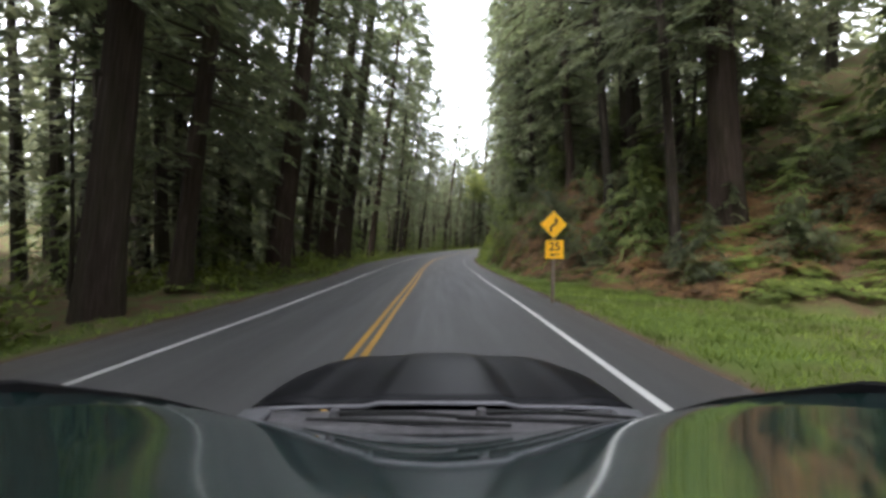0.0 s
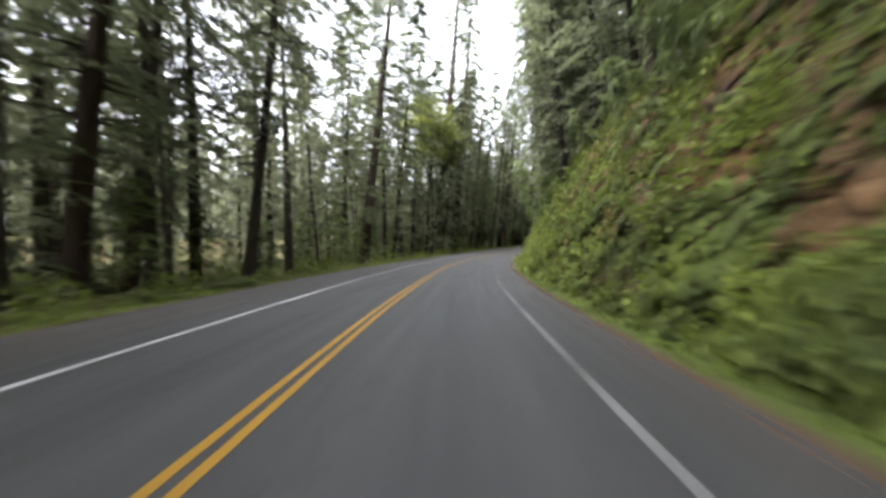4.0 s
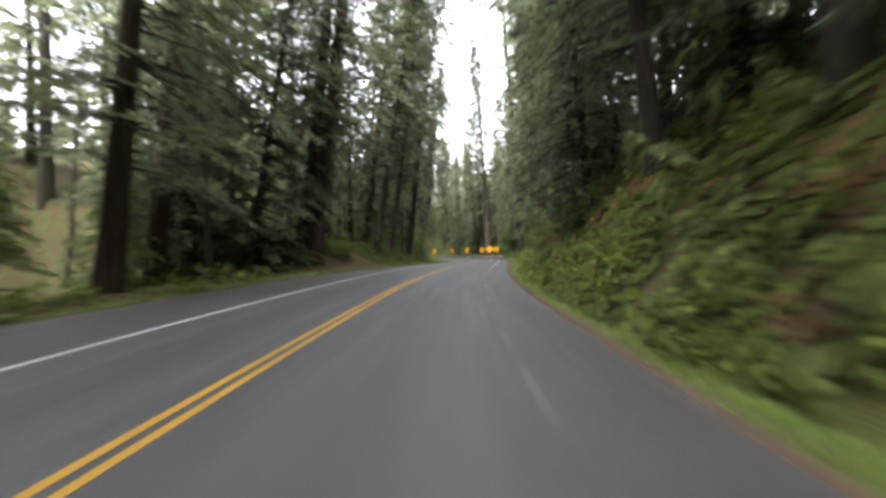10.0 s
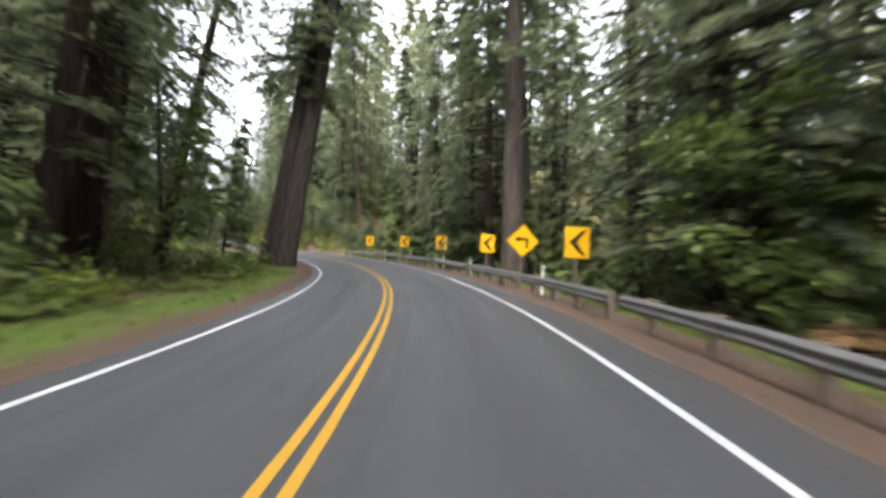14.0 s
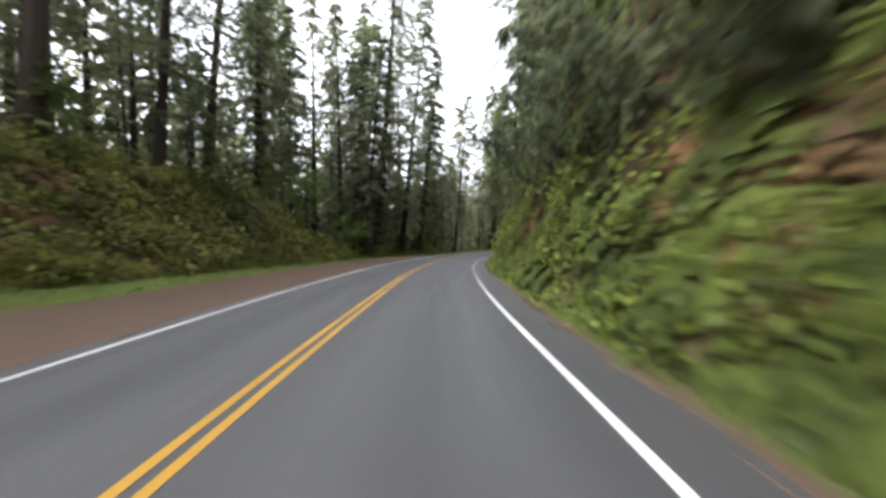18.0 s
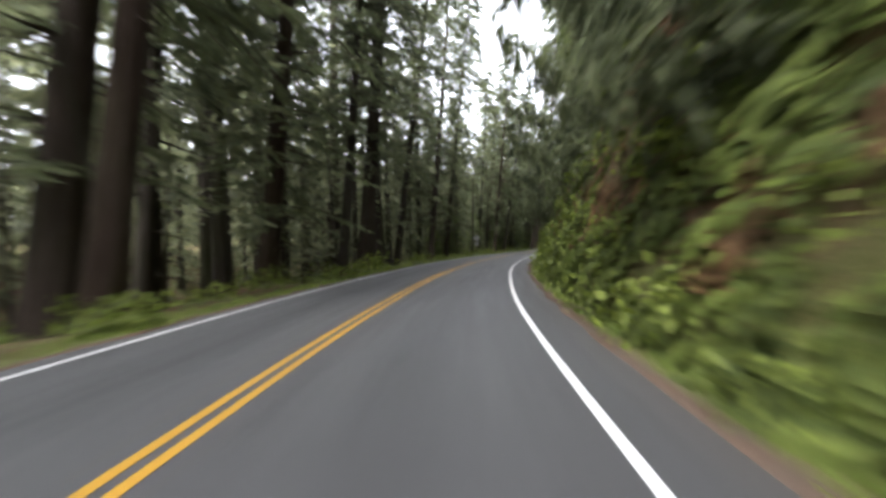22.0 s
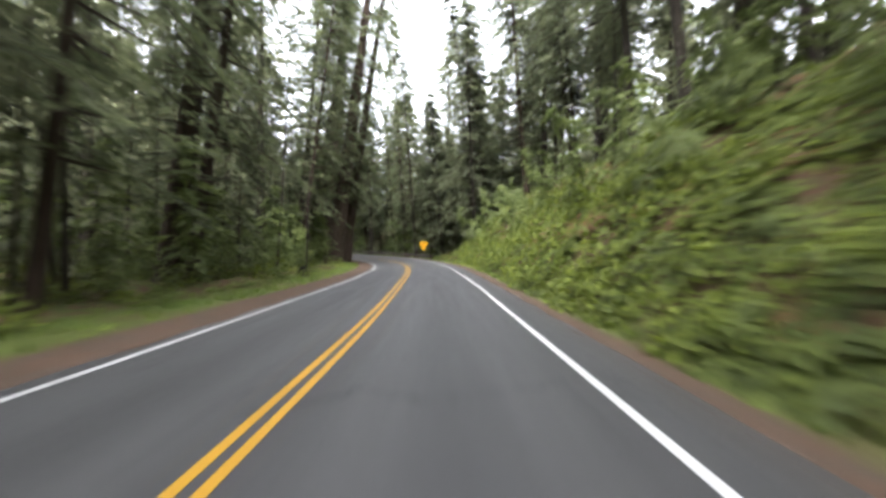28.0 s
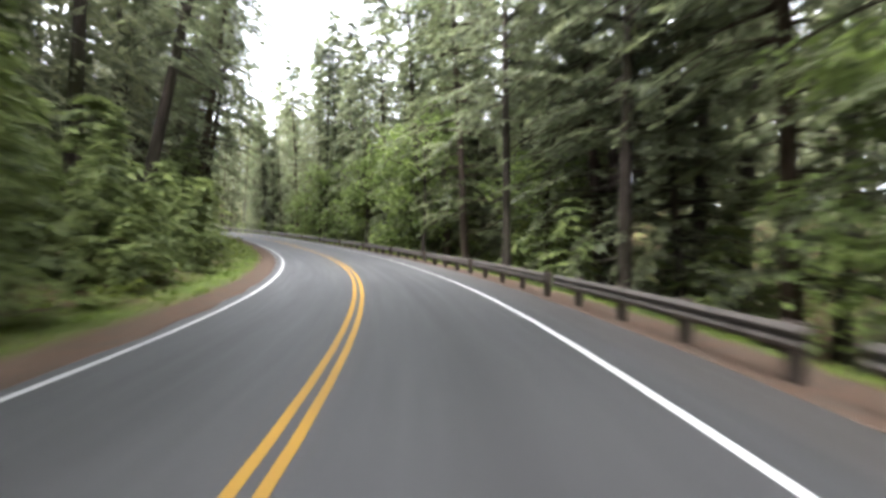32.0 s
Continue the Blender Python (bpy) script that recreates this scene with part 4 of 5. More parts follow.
def random_spots(n, s0, s1, side, lo, hi, keep=None):
    s = rng.uniform(s0, s1, n)
    d = lo + (hi - lo) * rng.random(n) ** 1.1
    if keep is on_bank:        # most grow on the steep face itself
        d = np.where(rng.random(n) < 0.72, lo + (bank_run(s) + 0.5) * rng.random(n), d)
    edge = forest_edge_right(s) if side > 0 else forest_edge_left(s)
    l = side * (edge + d)
    k = clear_of_signs(s, l)
    if keep is not None:
        k &= keep(s, d)
    s, l, d = s[k], l[k], d[k]
    return s, l, d


fern_small = [fern_tris(9, 6, 33), fern_tris(8, 6, 34, 0.9)]
under_t = [conifer_crown(7.5, 0.1, 2.6, 66, 9, 0.55, 0.4, 0.8, 38, 0.36, leaflets=2, tiers=16)[0], conifer_crown(6, 0.1, 2.8, 60, 9, 0.55, 0.42, 0.7, 39, 0.36, leaflets=2, tiers=13)[0]]
hang_t = [conifer_crown(2.2, 0.0, 1.3, 22, 8, 0.3, 0.6, 0.6, 36, 0.32, leaflets=3)[0], conifer_crown(3.2, 0.0, 1.6, 26, 8, 0.32, 0.7, 0.7, 37, 0.32, leaflets=3)[0]]
shrub_t = [shrub_quads(100, 41, 0.135), shrub_quads(95, 42, 0.145, (0.6, 0.6, 0.9))]


def mass(name, label, category, mat, templates, n, s0, s1, side, lo, hi, size, lean=0.6, keep=None, sink=0.0):
    s, l, _d = random_spots(n, s0, s1, side, lo, hi, keep)
    k = rng.integers(0, len(templates), len(s))
    out_q = []
    for i, t_ in enumerate(templates):
        m = k == i
        out_q.append(scatter(t_, spot(s[m], l[m], -sink), rng.uniform(0, 6.28, m.sum()), rng.uniform(*size, m.sum()), lean_of(s[m], l[m], lean)))
    return tagged(new(name, quads_mesh(name, np.concatenate(out_q), mat)), label, category, kind="stuff")


def on_bank(s, d):
    """The cut bank, with patches of bare earth between the plants."""
    cliff = smooth((s - 352) / 10) * smooth((475 - s) / 10) * (d > 0.9)
    bare = (0.38 + 0.5 * cliff) * smooth((hash_noise(s, d * 1.6, 0.6, 9.0) - 0.1 + 0.3 * cliff) / 0.6)
    bare = np.maximum(bare, 0.5 * (s > 342) * (s < 351))
    return (bank_right(s) > 1.5) & (rng.random(len(s)) > bare)


def rusty(s, d):
    return hash_noise(s, d * 1.6, 0.6, 9.0) > 0.05


def off_bank(s, d):
    return bank_right(s) <= 1.5


def off_open_floor(s, d):
    return (s < 434) | (s > 505)


def clear_of_signs(s, l):
    return ~(((s > 8) & (s < 16) & (l < 8)) | ((s > 552) & (s < 559) & (l > 0) & (l < 6.5)) | ((s > 214) & (s < 236) & (l < 0) & (l > -9.4)) | ((s > 330) & (s < 344) & (l > 0) & (l < 5.9)) | ((s > 636) & (s < 653) & (l > 0) & (l < 7.3)))


mass("bank_ferns", "bright green sword ferns hanging on the cut bank", "ferns", FERN, fern_small, 7600, 34, 650, 1, -0.3, 7.0, (0.7, 1.6), 0.8, on_bank)
mass("bank_ferns", "withered brown fern fronds on the cut bank", "ferns", DRY, fern_small, 2000, 18, 650, 1, 0.6, 7.0, (0.6, 1.3), 0.95, on_bank)
mass("bank_shrubs", "light green leafy shrubs along the foot of the bank", "shrubs", SHRUB, shrub_t, 1900, 38, 650, 1, -0.3, 3.5, (0.6, 1.5), 0.6, on_bank)
mass("bank_shrubs", "bright green leafy bushes crowding the bank", "shrubs", SHRUB, shrub_t, 620, 536, 636, 1, -0.2, 4.5, (0.7, 1.7), 0.6, on_bank)
mass("bank_shrubs", "bright green leafy bushes at the foot of the bank", "shrubs", SHRUB, shrub_t, 420, 52, 130, 1, -0.2, 2.5, (0.7, 1.5), 0.6, on_bank)
mass("bank_ferns", "withered brown fronds and twigs over the earth bank", "ferns", DRY, fern_small, 1100, 24, 640, 1, 1.5, 7.0, (0.8, 1.6), 0.95)
mass("bank_ferns", "rust-brown withered ferns in patches on the cut bank", "ferns", DRY, fern_small, 900, 44, 130, 1, 0.9, 5.5, (0.8, 1.5), 0.95, rusty)
mass("bank_shrubs", "brown-green brush over the earth mound", "shrubs", OLIVE, shrub_t, 150, 334, 356, 1, 2.2, 9.0, (0.7, 1.5), 0.6)
mass("bank_shrubs", "olive brush hanging over the bare earth", "shrubs", OLIVE, shrub_t, 380, 329, 350, 1, 0.8, 6.0, (0.6, 1.4), 0.7)
mass("understory", "young conifers on the mound above the bare earth", "young trees", YOUNG, under_t, 46, 332, 358, 1, 4.0, 15, (0.35, 0.8), 0.0)
mass("bank_saplings", "dark sprays hanging over the bare earth", "shrubs", NEEDLE, hang_t, 130, 330, 350, 1, 1.3, 6.0, (0.6, 1.3), 0.8)
mass("bank_saplings", "dark conifer sprays hanging over the cut bank", "shrubs", YOUNG, hang_t, 420, 18, 650, 1, 2.0, 7.5, (0.7, 1.8), 0.7, on_bank)
mass("bank_ferns", "bright green ferns and moss on the steep cliff", "ferns", FERN, fern_small, 700, 340, 482, 1, -0.3, 2.6, (0.8, 1.7), 0.85, on_bank)
mass("bank_saplings", "dark conifer sprays hanging down the steep cliff", "shrubs", NEEDLE, hang_t, 330, 338, 482, 1, 1.2, 5.0, (0.7, 1.7), 0.8)
mass("bank_shrubs", "bright leafy creepers covering the steep cliff", "shrubs", SHRUB, shrub_t, 300, 340, 482, 1, 0.0, 1.8, (0.7, 1.4), 0.8, on_bank)
mass("bank_ferns", "withered brown fronds on the steep cliff", "ferns", DRY, fern_small, 1700, 340, 482, 1, 0.4, 4.0, (0.7, 1.4), 0.95, on_bank)
mass("hill_ferns", "ferns and undergrowth on the shady slope", "ferns", FERN, fern_small, 500, 14, 60, 1, 2.0, 22, (0.8, 1.5), 0.5)
mass("hill_ferns", "ferns and twigs on the shady slope behind the sign", "ferns", FERN, fern_small, 260, 12, 38, 1, -0.4, 8, (0.6, 1.2), 0.6)
mass("hill_brush", "withered brown brush on the shady slope behind the sign", "shrubs", DRY, fern_small, 700, 14, 44, 1, -0.2, 10, (0.7, 1.4), 0.8)
mass("hill_brush", "dark green brush in the shade of the slope", "shrubs", NEEDLE, hang_t, 150, 16, 46, 1, 1.0, 12, (0.5, 1.2), 0.6)
mass("hill_ferns", "ferns and shrubs on the slope beside the road", "ferns", FERN, fern_small, 700, -10, 780, 1, 0.5, 12, (0.7, 1.3), 0.4, off_bank)
mass("hill_shrubs", "leafy shrubs on the slope behind the guard rail", "shrubs", SHRUB, shrub_t, 700, -10, 780, 1, 1.5, 14, (0.8, 2.2), 0.3, off_bank)
mass("forest_ferns", "dark green ferns on the forest floor", "ferns", FERN, fern_small, 2600, -20, 780, -1, 0.0, 12, (0.6, 1.2), 0.3)
mass("forest_shrubs", "leafy green undergrowth at the edge of the wood", "shrubs", SHRUB, shrub_t, 1350, -20, 780, -1, -0.1, 14, (0.6, 1.7), 0.3)
mass("cut_bank_shrubs", "olive green bushes on the cut slope by the turnout", "shrubs", OLIVE, shrub_t, 480, 332, 404, -1, 0.0, 11, (0.9, 2.4), 0.6)
mass("cut_bank_shrubs", "bright low plants along the foot of the cut slope", "shrubs", SHRUB, shrub_t, 170, 326, 404, -1, -0.6, 0.9, (0.35, 0.75), 0.3)
mass("cut_bank_shrubs", "bright green bushes among the brush of the cut slope", "shrubs", SHRUB, shrub_t, 330, 336, 408, -1, 0.0, 9.0, (0.7, 1.9), 0.5)
mass("cut_bank_brush", "brown withered brush on the cut slope by the turnout", "shrubs", DRY, fern_small, 700, 328, 404, -1, 0.5, 10, (0.8, 1.8), 0.8)
mass("mound_ferns", "light green ferns on the dirt mound", "ferns", FERN, fern_small, 260, 220, 250, -1, 0.4, 7, (0.8, 1.5), 0.6)
mass("understory", "young conifers under the tall trees", "young trees", YOUNG, under_t, 420, -15, 770, -1, 2.0, 17, (0.45, 1.1), 0.0, off_open_floor)
mass("understory", "young conifers crowding the top of the bank", "young trees", YOUNG, under_t, 240, 16, 650, 1, 8.0, 18, (0.4, 1.0), 0.0)
mass("understory", "young conifers and brush on the slope below the road", "young trees", YOUNG, under_t, 90, 276, 330, 1, 2.0, 14, (0.45, 1.0), 0.0)
mass("understory", "young conifers and brush on the slope below the road", "young trees", YOUNG, under_t, 120, 654, 775, 1, 2.6, 18, (0.5, 1.15), 0.0)

mass("understory", "dense young conifers on the inside of the bend", "young trees", YOUNG, under_t, 70, 656, 704, -1, 0.5, 6.0, (0.35, 0.8), 0.0)
mass("forest_shrubs", "leafy undergrowth close to the shoulder", "shrubs", SHRUB, shrub_t, 160, -8, 40, -1, 0.0, 6, (0.6, 1.5), 0.3)
mass("forest_ferns", "dark ferns close to the shoulder", "ferns", FERN, fern_small, 240, -8, 40, -1, 0.0, 8, (0.7, 1.3), 0.3)


# broad-leaved trees with light green crowns
def broadleaf_meshes(seed, high, reach, limbs=16, leaf_mat=None, low=0.22):
    g = np.random.default_rng(seed)
    stem = tube([(0, 0, -0.5), (0.15, 0.1, high * 0.3), (-0.1, 0.25, high * 0.62), (0.1, 0.1, high * 0.92)], [0.2, 0.15, 0.1, 0.03], 9)
    woods, leaves = [grid_quads(stem)], []
    for k in range(limbs):
        z = high * g.uniform(low, 0.85)
        a = k * 2.4 + g.uniform(-0.4, 0.4)
        r = reach * (0.45 + 0.75 * np.sin(np.pi * np.clip(z / high, 0.1, 0.95))) * g.uniform(0.6, 1.1)
        o = np.array([np.cos(a), np.sin(a), 0.0])
        p = np.stack([np.array([0, 0.1, z]), o * r * 0.5 + [0, 0, z + 0.22 * r], o * r + [0, 0, z + 0.3 * r]])
        woods.append(grid_quads(tube(p, [0.06, 0.04, 0.012], 5)))
        for t in g.uniform(0.35, 1.08, 5):
            c = p[0] + (p[2] - p[0]) * t + g.normal(0, 0.35, 3)
            n = 38
            pos = c + g.normal(0, 1, (n, 3)) * np.array([0.62, 0.62, 0.34])
            d = g.normal(0, 1, (n, 3)) * np.array([1, 1, 0.5]) - np.array([0, 0, 0.35])
            ln = g.uniform(0.2, 0.4, n)
            leaves.append(leaf_quads(pos, d, ln, ln * 0.8, np.array([0, 0, 1.0]) + g.normal(0, 0.5, (n, 3))))
    return quads_mesh("trunk", np.concatenate(woods), BARK_DARK), quads_mesh("crown", np.concatenate(leaves), leaf_mat or MAPLE)


maples = [broadleaf_meshes(71, 13, 3.4), broadleaf_meshes(72, 10, 3.0)]
tall_maple = broadleaf_meshes(73, 30, 4.8, 80, SPRING, 0.5)
for i, (s_, l_, sc) in enumerate(((700, 8.8, 1.2), (707, 11, 1.35), (716, 9.6, 1.1), (724, 13, 1.4), (733, 10, 1.2), (712, 17, 1.5), (690, 14, 1.1), (744, 12, 1.3),
                                  (672, 12.5, 0.9), (662, 10, 0.8), (66, 12, 0.9), (74, 13.5, 1.0), (90, 13, 0.8), (282, 9.5, 0.8), (730, -9.5, 0.9), (742, -11, 1.0), (145.5, -10.6, 1.0), (398, -11.5, 0.55), (392, -14, 0.6))):
    e = tagged(new("broadleaf_tree"), "tall broad-leaved tree with bright yellow-green spring leaves" if s_ == 145.5 else "slender broad-leaved tree with airy light green leaves",
               "tree", "broad-leaved trees in the wood")
    stand(e, s_, l_, i * 67.0)
    for nm, me_ in zip(("trunk", "crown"), tall_maple if s_ == 145.5 else maples[i % 2]):
        part(nm, me_, e, m=Matrix.Diagonal((sc, sc, sc, 1)))

for s_, l_, sc in ((333, -14, 0.85), (301, 7.3, 0.7), (471, 7.6, 0.9)):
    e = tagged(new("bush", quads_mesh("bush", shrub_quads(420, 43, 0.11, (0.7, 0.7, 0.75)), SHRUB)), "small rounded dark green bush on its own", "bush")
    stand(e, s_, l_)
    e.scale = (sc, sc, sc)

# thin trees leaning out from the banks
for s_, l_, sc, tip in ((155, 12.5, 0.75, -9), (372, 11.5, 0.5, -12), (88, 12.5, 0.6, -8), (243, 13, 0.7, -7)):
    plant_tree("bare", s_, l_, sc, 0.42, (2.0, tip))
# trunks grown together with great trees at the two bends
for key, s_, l_, girth in (("pale", 308.6, -6.4, 1.7), ("giant", 667.5, -7.4, 1.6)):
    plant_tree(key, s_, l_, 0.97, girth, (0.6, 0.5), 1)


# grass along the verges
def tuft_quads(blades, seed):
    g = np.random.default_rng(seed)
    b0 = g.normal(0, 0.07, (blades, 3)) * np.array([1, 1, 0])
    d = g.normal(0, 0.45, (blades, 3))
    d[:, 2] = 1
    ln = g.uniform(0.06, 0.16, blades)
    return spray_tris(b0, d, ln, ln * 0.1 + 0.008, g.normal(0, 1, (blades, 3)))


def grass_spots(n, s0, s1, side):
    s = rng.uniform(s0, s1, n)
    if side > 0:
        lo, w = LANE_R + paved_right(s) + dirt_right(s), grass_right(s)
    else:
        lo, w = LANE_L + paved_left(s) + dirt_left(s), grass_left(s)
    return s, side * (lo - 0.2 + (w + 0.6) * rng.random(n))


gq = []
for side, n in ((1, 9000), (-1, 9000)):
    s, l = grass_spots(n, -6, 740, side)
    gq.append(scatter(tuft_quads(7, 51 + side), spot(s, l), rng.uniform(0, 6.28, n), rng.uniform(0.7, 1.7, n)))
s, l = grass_spots(2500, -2, 22, 1)
gq.append(scatter(tuft_quads(9, 55), spot(s, l), rng.uniform(0, 6.28, 2500), rng.uniform(0.7, 1.6, 2500)))
tagged(new("verge_grass", quads_mesh("verge_grass", np.concatenate(gq), GRASS)), "bright green grass tufts on the verges", "grass", kind="stuff")


# ---------------------------------------------------------------- signs and rails
def plate_mesh(name, outline, thick, mat, bevel=0.0):
    """An upright plate in the x-z plane, facing -y."""
    bm = bmesh.new()
    a = [bm.verts.new((x, 0, z)) for x, z in outline]
    f = bm.faces.new(a)
    r = bmesh.ops.extrude_face_region(bm, geom=[f])
    bmesh.ops.translate(bm, vec=(0, thick, 0), verts=[v for v in r["geom"] if isinstance(v, bmesh.types.BMVert)])
    bmesh.ops.recalc_face_normals(bm, faces=bm.faces)
    return bm_mesh(name, bm, mat)


def round_corners(points, r, n=4):
    """A polygon with its corners rounded."""
    out_p = []
    k = len(points)
    for i in range(k):
        p0, p1, p2 = Vector(points[i - 1]), Vector(points[i]), Vector(points[(i + 1) % k])
        a, b = p1 + (p0 - p1).normalized() * r, p1 + (p2 - p1).normalized() * r
        for j in range(n + 1):
            t = j / n
            out_p.append(tuple((1 - t) ** 2 * a + 2 * t * (1 - t) * p1 + t * t * b))
    return out_p


def rect(w, h, cz=0.0, cx=0.0):
    return [(cx - w / 2, cz - h / 2), (cx + w / 2, cz - h / 2), (cx + w / 2, cz + h / 2), (cx - w / 2, cz + h / 2)]


def diamond(d, cz=0.0):
    return [(0, cz - d / 2), (d / 2, cz), (0, cz + d / 2), (-d / 2, cz)]


def board(name, outline, mat, parent, r, label=""):
    """A metal sheet with its printed face, dark border and bolts."""
    back = part(name, plate_mesh(name, round_corners(outline, r), 0.004, SIGN_BACK), parent, label)
    c = Vector((sum(p[0] for p in outline) / len(outline), sum(p[1] for p in outline) / len(outline)))

    def shrink(k):
        return [tuple(c + (Vector(p) - c) * k) for p in outline]
    face = part("face", plate_mesh("face", round_corners(outline, r), 0.0015, mat), back)
    face.location.y = -0.003
    o, i_ = round_corners(shrink(0.955), r * 0.9), round_corners(shrink(0.925), r * 0.85)
    bm = bmesh.new()
    vo, vi = [bm.verts.new((x, -0.0045, z)) for x, z in o], [bm.verts.new((x, -0.0045, z)) for x, z in i_]
    for j in range(len(o)):
        bm.faces.new((vo[j - 1], vo[j], vi[j], vi[j - 1]))
    part("border", bm_mesh("border", bm, SIGN_BLACK), back)
    bm = bmesh.new()
    top, low = max(p[1] for p in outline), min(p[1] for p in outline)
    for z in (c.y + (top - low) * 0.36, c.y - (top - low) * 0.36):
        bmesh.ops.create_cone(bm, cap_ends=True, segments=8, radius1=0.012, radius2=0.009, depth=0.01,
                              matrix=Matrix.Translation((c.x, -0.008, z)) @ pose(0, 0, 0, 90))
    part("bolts", bm_mesh("bolts", bm, SIGN_BACK), back)
    return back


def shape(name, polys, parent):
    """Flat black figures printed on a board."""
    bm = bmesh.new()
    for poly in polys:
        bm.faces.new([bm.verts.new((x, -0.0052, z)) for x, z in poly])
    bmesh.ops.recalc_face_normals(bm, faces=bm.faces)
    return part(name, bm_mesh(name, bm, SIGN_BLACK), parent)


def lettering(text, size, x, z, parent):
    cu = bpy.data.curves.new("lettering", "FONT")
    cu.body, cu.size, cu.align_x, cu.align_y = text, size, "CENTER", "CENTER"
    cu.extrude, cu.offset = 0.0006, size * 0.02
    cu.materials.append(SIGN_BLACK)
    ob = part("lettering", cu, parent, "black printed figures")
    ob.matrix_basis = pose(x, -0.006, z, 90)
    return ob


def wood_post(parent, high, w=0.1, x=0.0, y=0.06, name="post"):
    bm = bmesh.new()
    box(bm, x, y, high / 2 - 0.3, w, w * 1.1, high + 0.6, 0.008)
    return part(name, bm_mesh(name, bm, POST_WOOD), parent, "weathered square wooden post")


def ribbon(points, w):
    """Quads along a bent line in the x-z plane."""
    p = [Vector(q) for q in points]
    side_ = []
    for i in range(len(p)):
        d = (p[min(i + 1, len(p) - 1)] - p[max(i - 1, 0)]).normalized()
        side_.append(Vector((-d.y, d.x)) * w / 2)
    return [[tuple(p[i] + side_[i]), tuple(p[i + 1] + side_[i + 1]), tuple(p[i + 1] - side_[i + 1]), tuple(p[i] - side_[i])] for i in range(len(p) - 1)]


def warning_sign(s, l, d, low, figure, label, plate_w, cz, yaw=0.0):
    e = tagged(new("road_sign"), label, "road sign", "warning signs")
    wood_post(e, cz + d * 0.42)
    b = board("sign_board", diamond(d, cz), SIGN_YELLOW, e, 0.04)
    shape("arrow", figure(d, cz), b)
    if plate_w:
        pz = cz - d / 2 - plate_w / 2 - 0.04
        p = board("speed_plate", rect(plate_w, plate_w, pz, 0.03), SIGN_YELLOW, e, 0.03)
        lettering("25", plate_w * 0.62, 0.03, pz + plate_w * 0.14, p)
        lettering("MPH", plate_w * 0.24, 0.03, pz - plate_w * 0.29, p)
    return stand(e, s, l, yaw)


def curve_arrow(d, cz):
    pts_ = [(-0.1 * d, cz - 0.27 * d), (-0.1 * d, cz - 0.1 * d), (-0.05 * d, cz - 0.03 * d), (0.05 * d, cz + 0.01 * d), (0.08 * d, cz + 0.06 * d), (0.08 * d, cz + 0.14 * d)]
    return ribbon(pts_, 0.085 * d) + [[(0.08 * d - 0.085 * d, cz + 0.13 * d), (0.08 * d + 0.085 * d, cz + 0.13 * d), (0.08 * d, cz + 0.27 * d)]]


def turn_arrow(d, cz):
    return [rect(0.075 * d, 0.3 * d, cz - 0.06 * d, 0.13 * d), rect(0.2 * d, 0.075 * d, cz + 0.0525 * d + 0.0, -0.0075 * d),
            [(-0.1 * d, cz + 0.15 * d), (-0.1 * d, cz - 0.05 * d), (-0.27 * d, cz + 0.05 * d)]]


warning_sign(13.1, 4.75, 0.86, 0, curve_arrow, "yellow diamond winding road sign with a 25 speed plate", 0.58, 2.4)
warning_sign(557.7, 5.9, 1.55, 0, turn_arrow, "yellow diamond turn sign with a 25 speed plate", 0.86, 3.0, -4)
warning_sign(292.3, 7.1, 1.75, 0, turn_arrow, "large yellow diamond turn sign behind the guard rail", 0, 2.25, -6)


def chevron_sign(s, l, yaw, tip=0.0, w=0.92, h=1.16, cz=2.1):
    e = tagged(new("chevron_sign"), "yellow chevron board with a black arrow on a post", "road sign", "chevrons round the bend")
    wood_post(e, cz - h * 0.3, 0.1)
    b = board("sign_board", rect(w, h, cz), SIGN_YELLOW, e, 0.04)
    k = 0.24 * w
    shape("chevron", [[(0.22 * w, cz + 0.4 * h), (0.22 * w + k * 0.6, cz + 0.4 * h), (-0.32 * w + k * 1.25, cz), (-0.32 * w, cz)],
                      [(-0.32 * w, cz), (-0.32 * w + k * 1.25, cz), (0.22 * w + k * 0.6, cz - 0.4 * h), (0.22 * w, cz - 0.4 * h)]], b)
    return stand(e, s, l, yaw, tip)


for s_, yaw, tip in ((286, -8, 0), (296.5, -10, 1), (305.3, -14, -1), (314.5, -16, 2), (324.2, -16, 0)):
    chevron_sign(s_, 6.7, yaw, tip)


tall = tagged(new("wooden_post"), "tall pale wooden post leaning behind a chevron board", "post")
wood_post(tall, 3.1, 0.11)
stand(tall, 315.0, 6.85, -10, -3)


def arrow_sign(s, l):
    e = tagged(new("arrow_sign"), "yellow board with a black arrow above a small yellow diamond", "road sign")
    wood_post(e, 2.4)
    b = board("sign_board", rect(1.24, 0.6, 2.4), SIGN_YELLOW, e, 0.03)
    shape("arrow", [rect(0.6, 0.12, 2.4, 0.13), [(-0.17, 2.57), (-0.44, 2.4), (-0.17, 2.23)]], b)
    board("marker_board", diamond(0.68, 1.74), SIGN_YELLOW, e, 0.02)
    return stand(e, s, l, -5)


arrow_sign(651.1, 6.2)


def sign_seen_from_behind(s, l, d, cz, plate):
    e = tagged(new("road_sign"), "bare metal back of a diamond sign facing the other lane", "road sign")
    wood_post(e, cz + d * 0.4)
    board("sign_board", diamond(d, cz), SIGN_YELLOW, e, 0.04)
    board("speed_plate", rect(plate, plate, cz - d / 2 - plate / 2 - 0.04), SIGN_YELLOW, e, 0.03)
    return stand(e, s, l, 180)


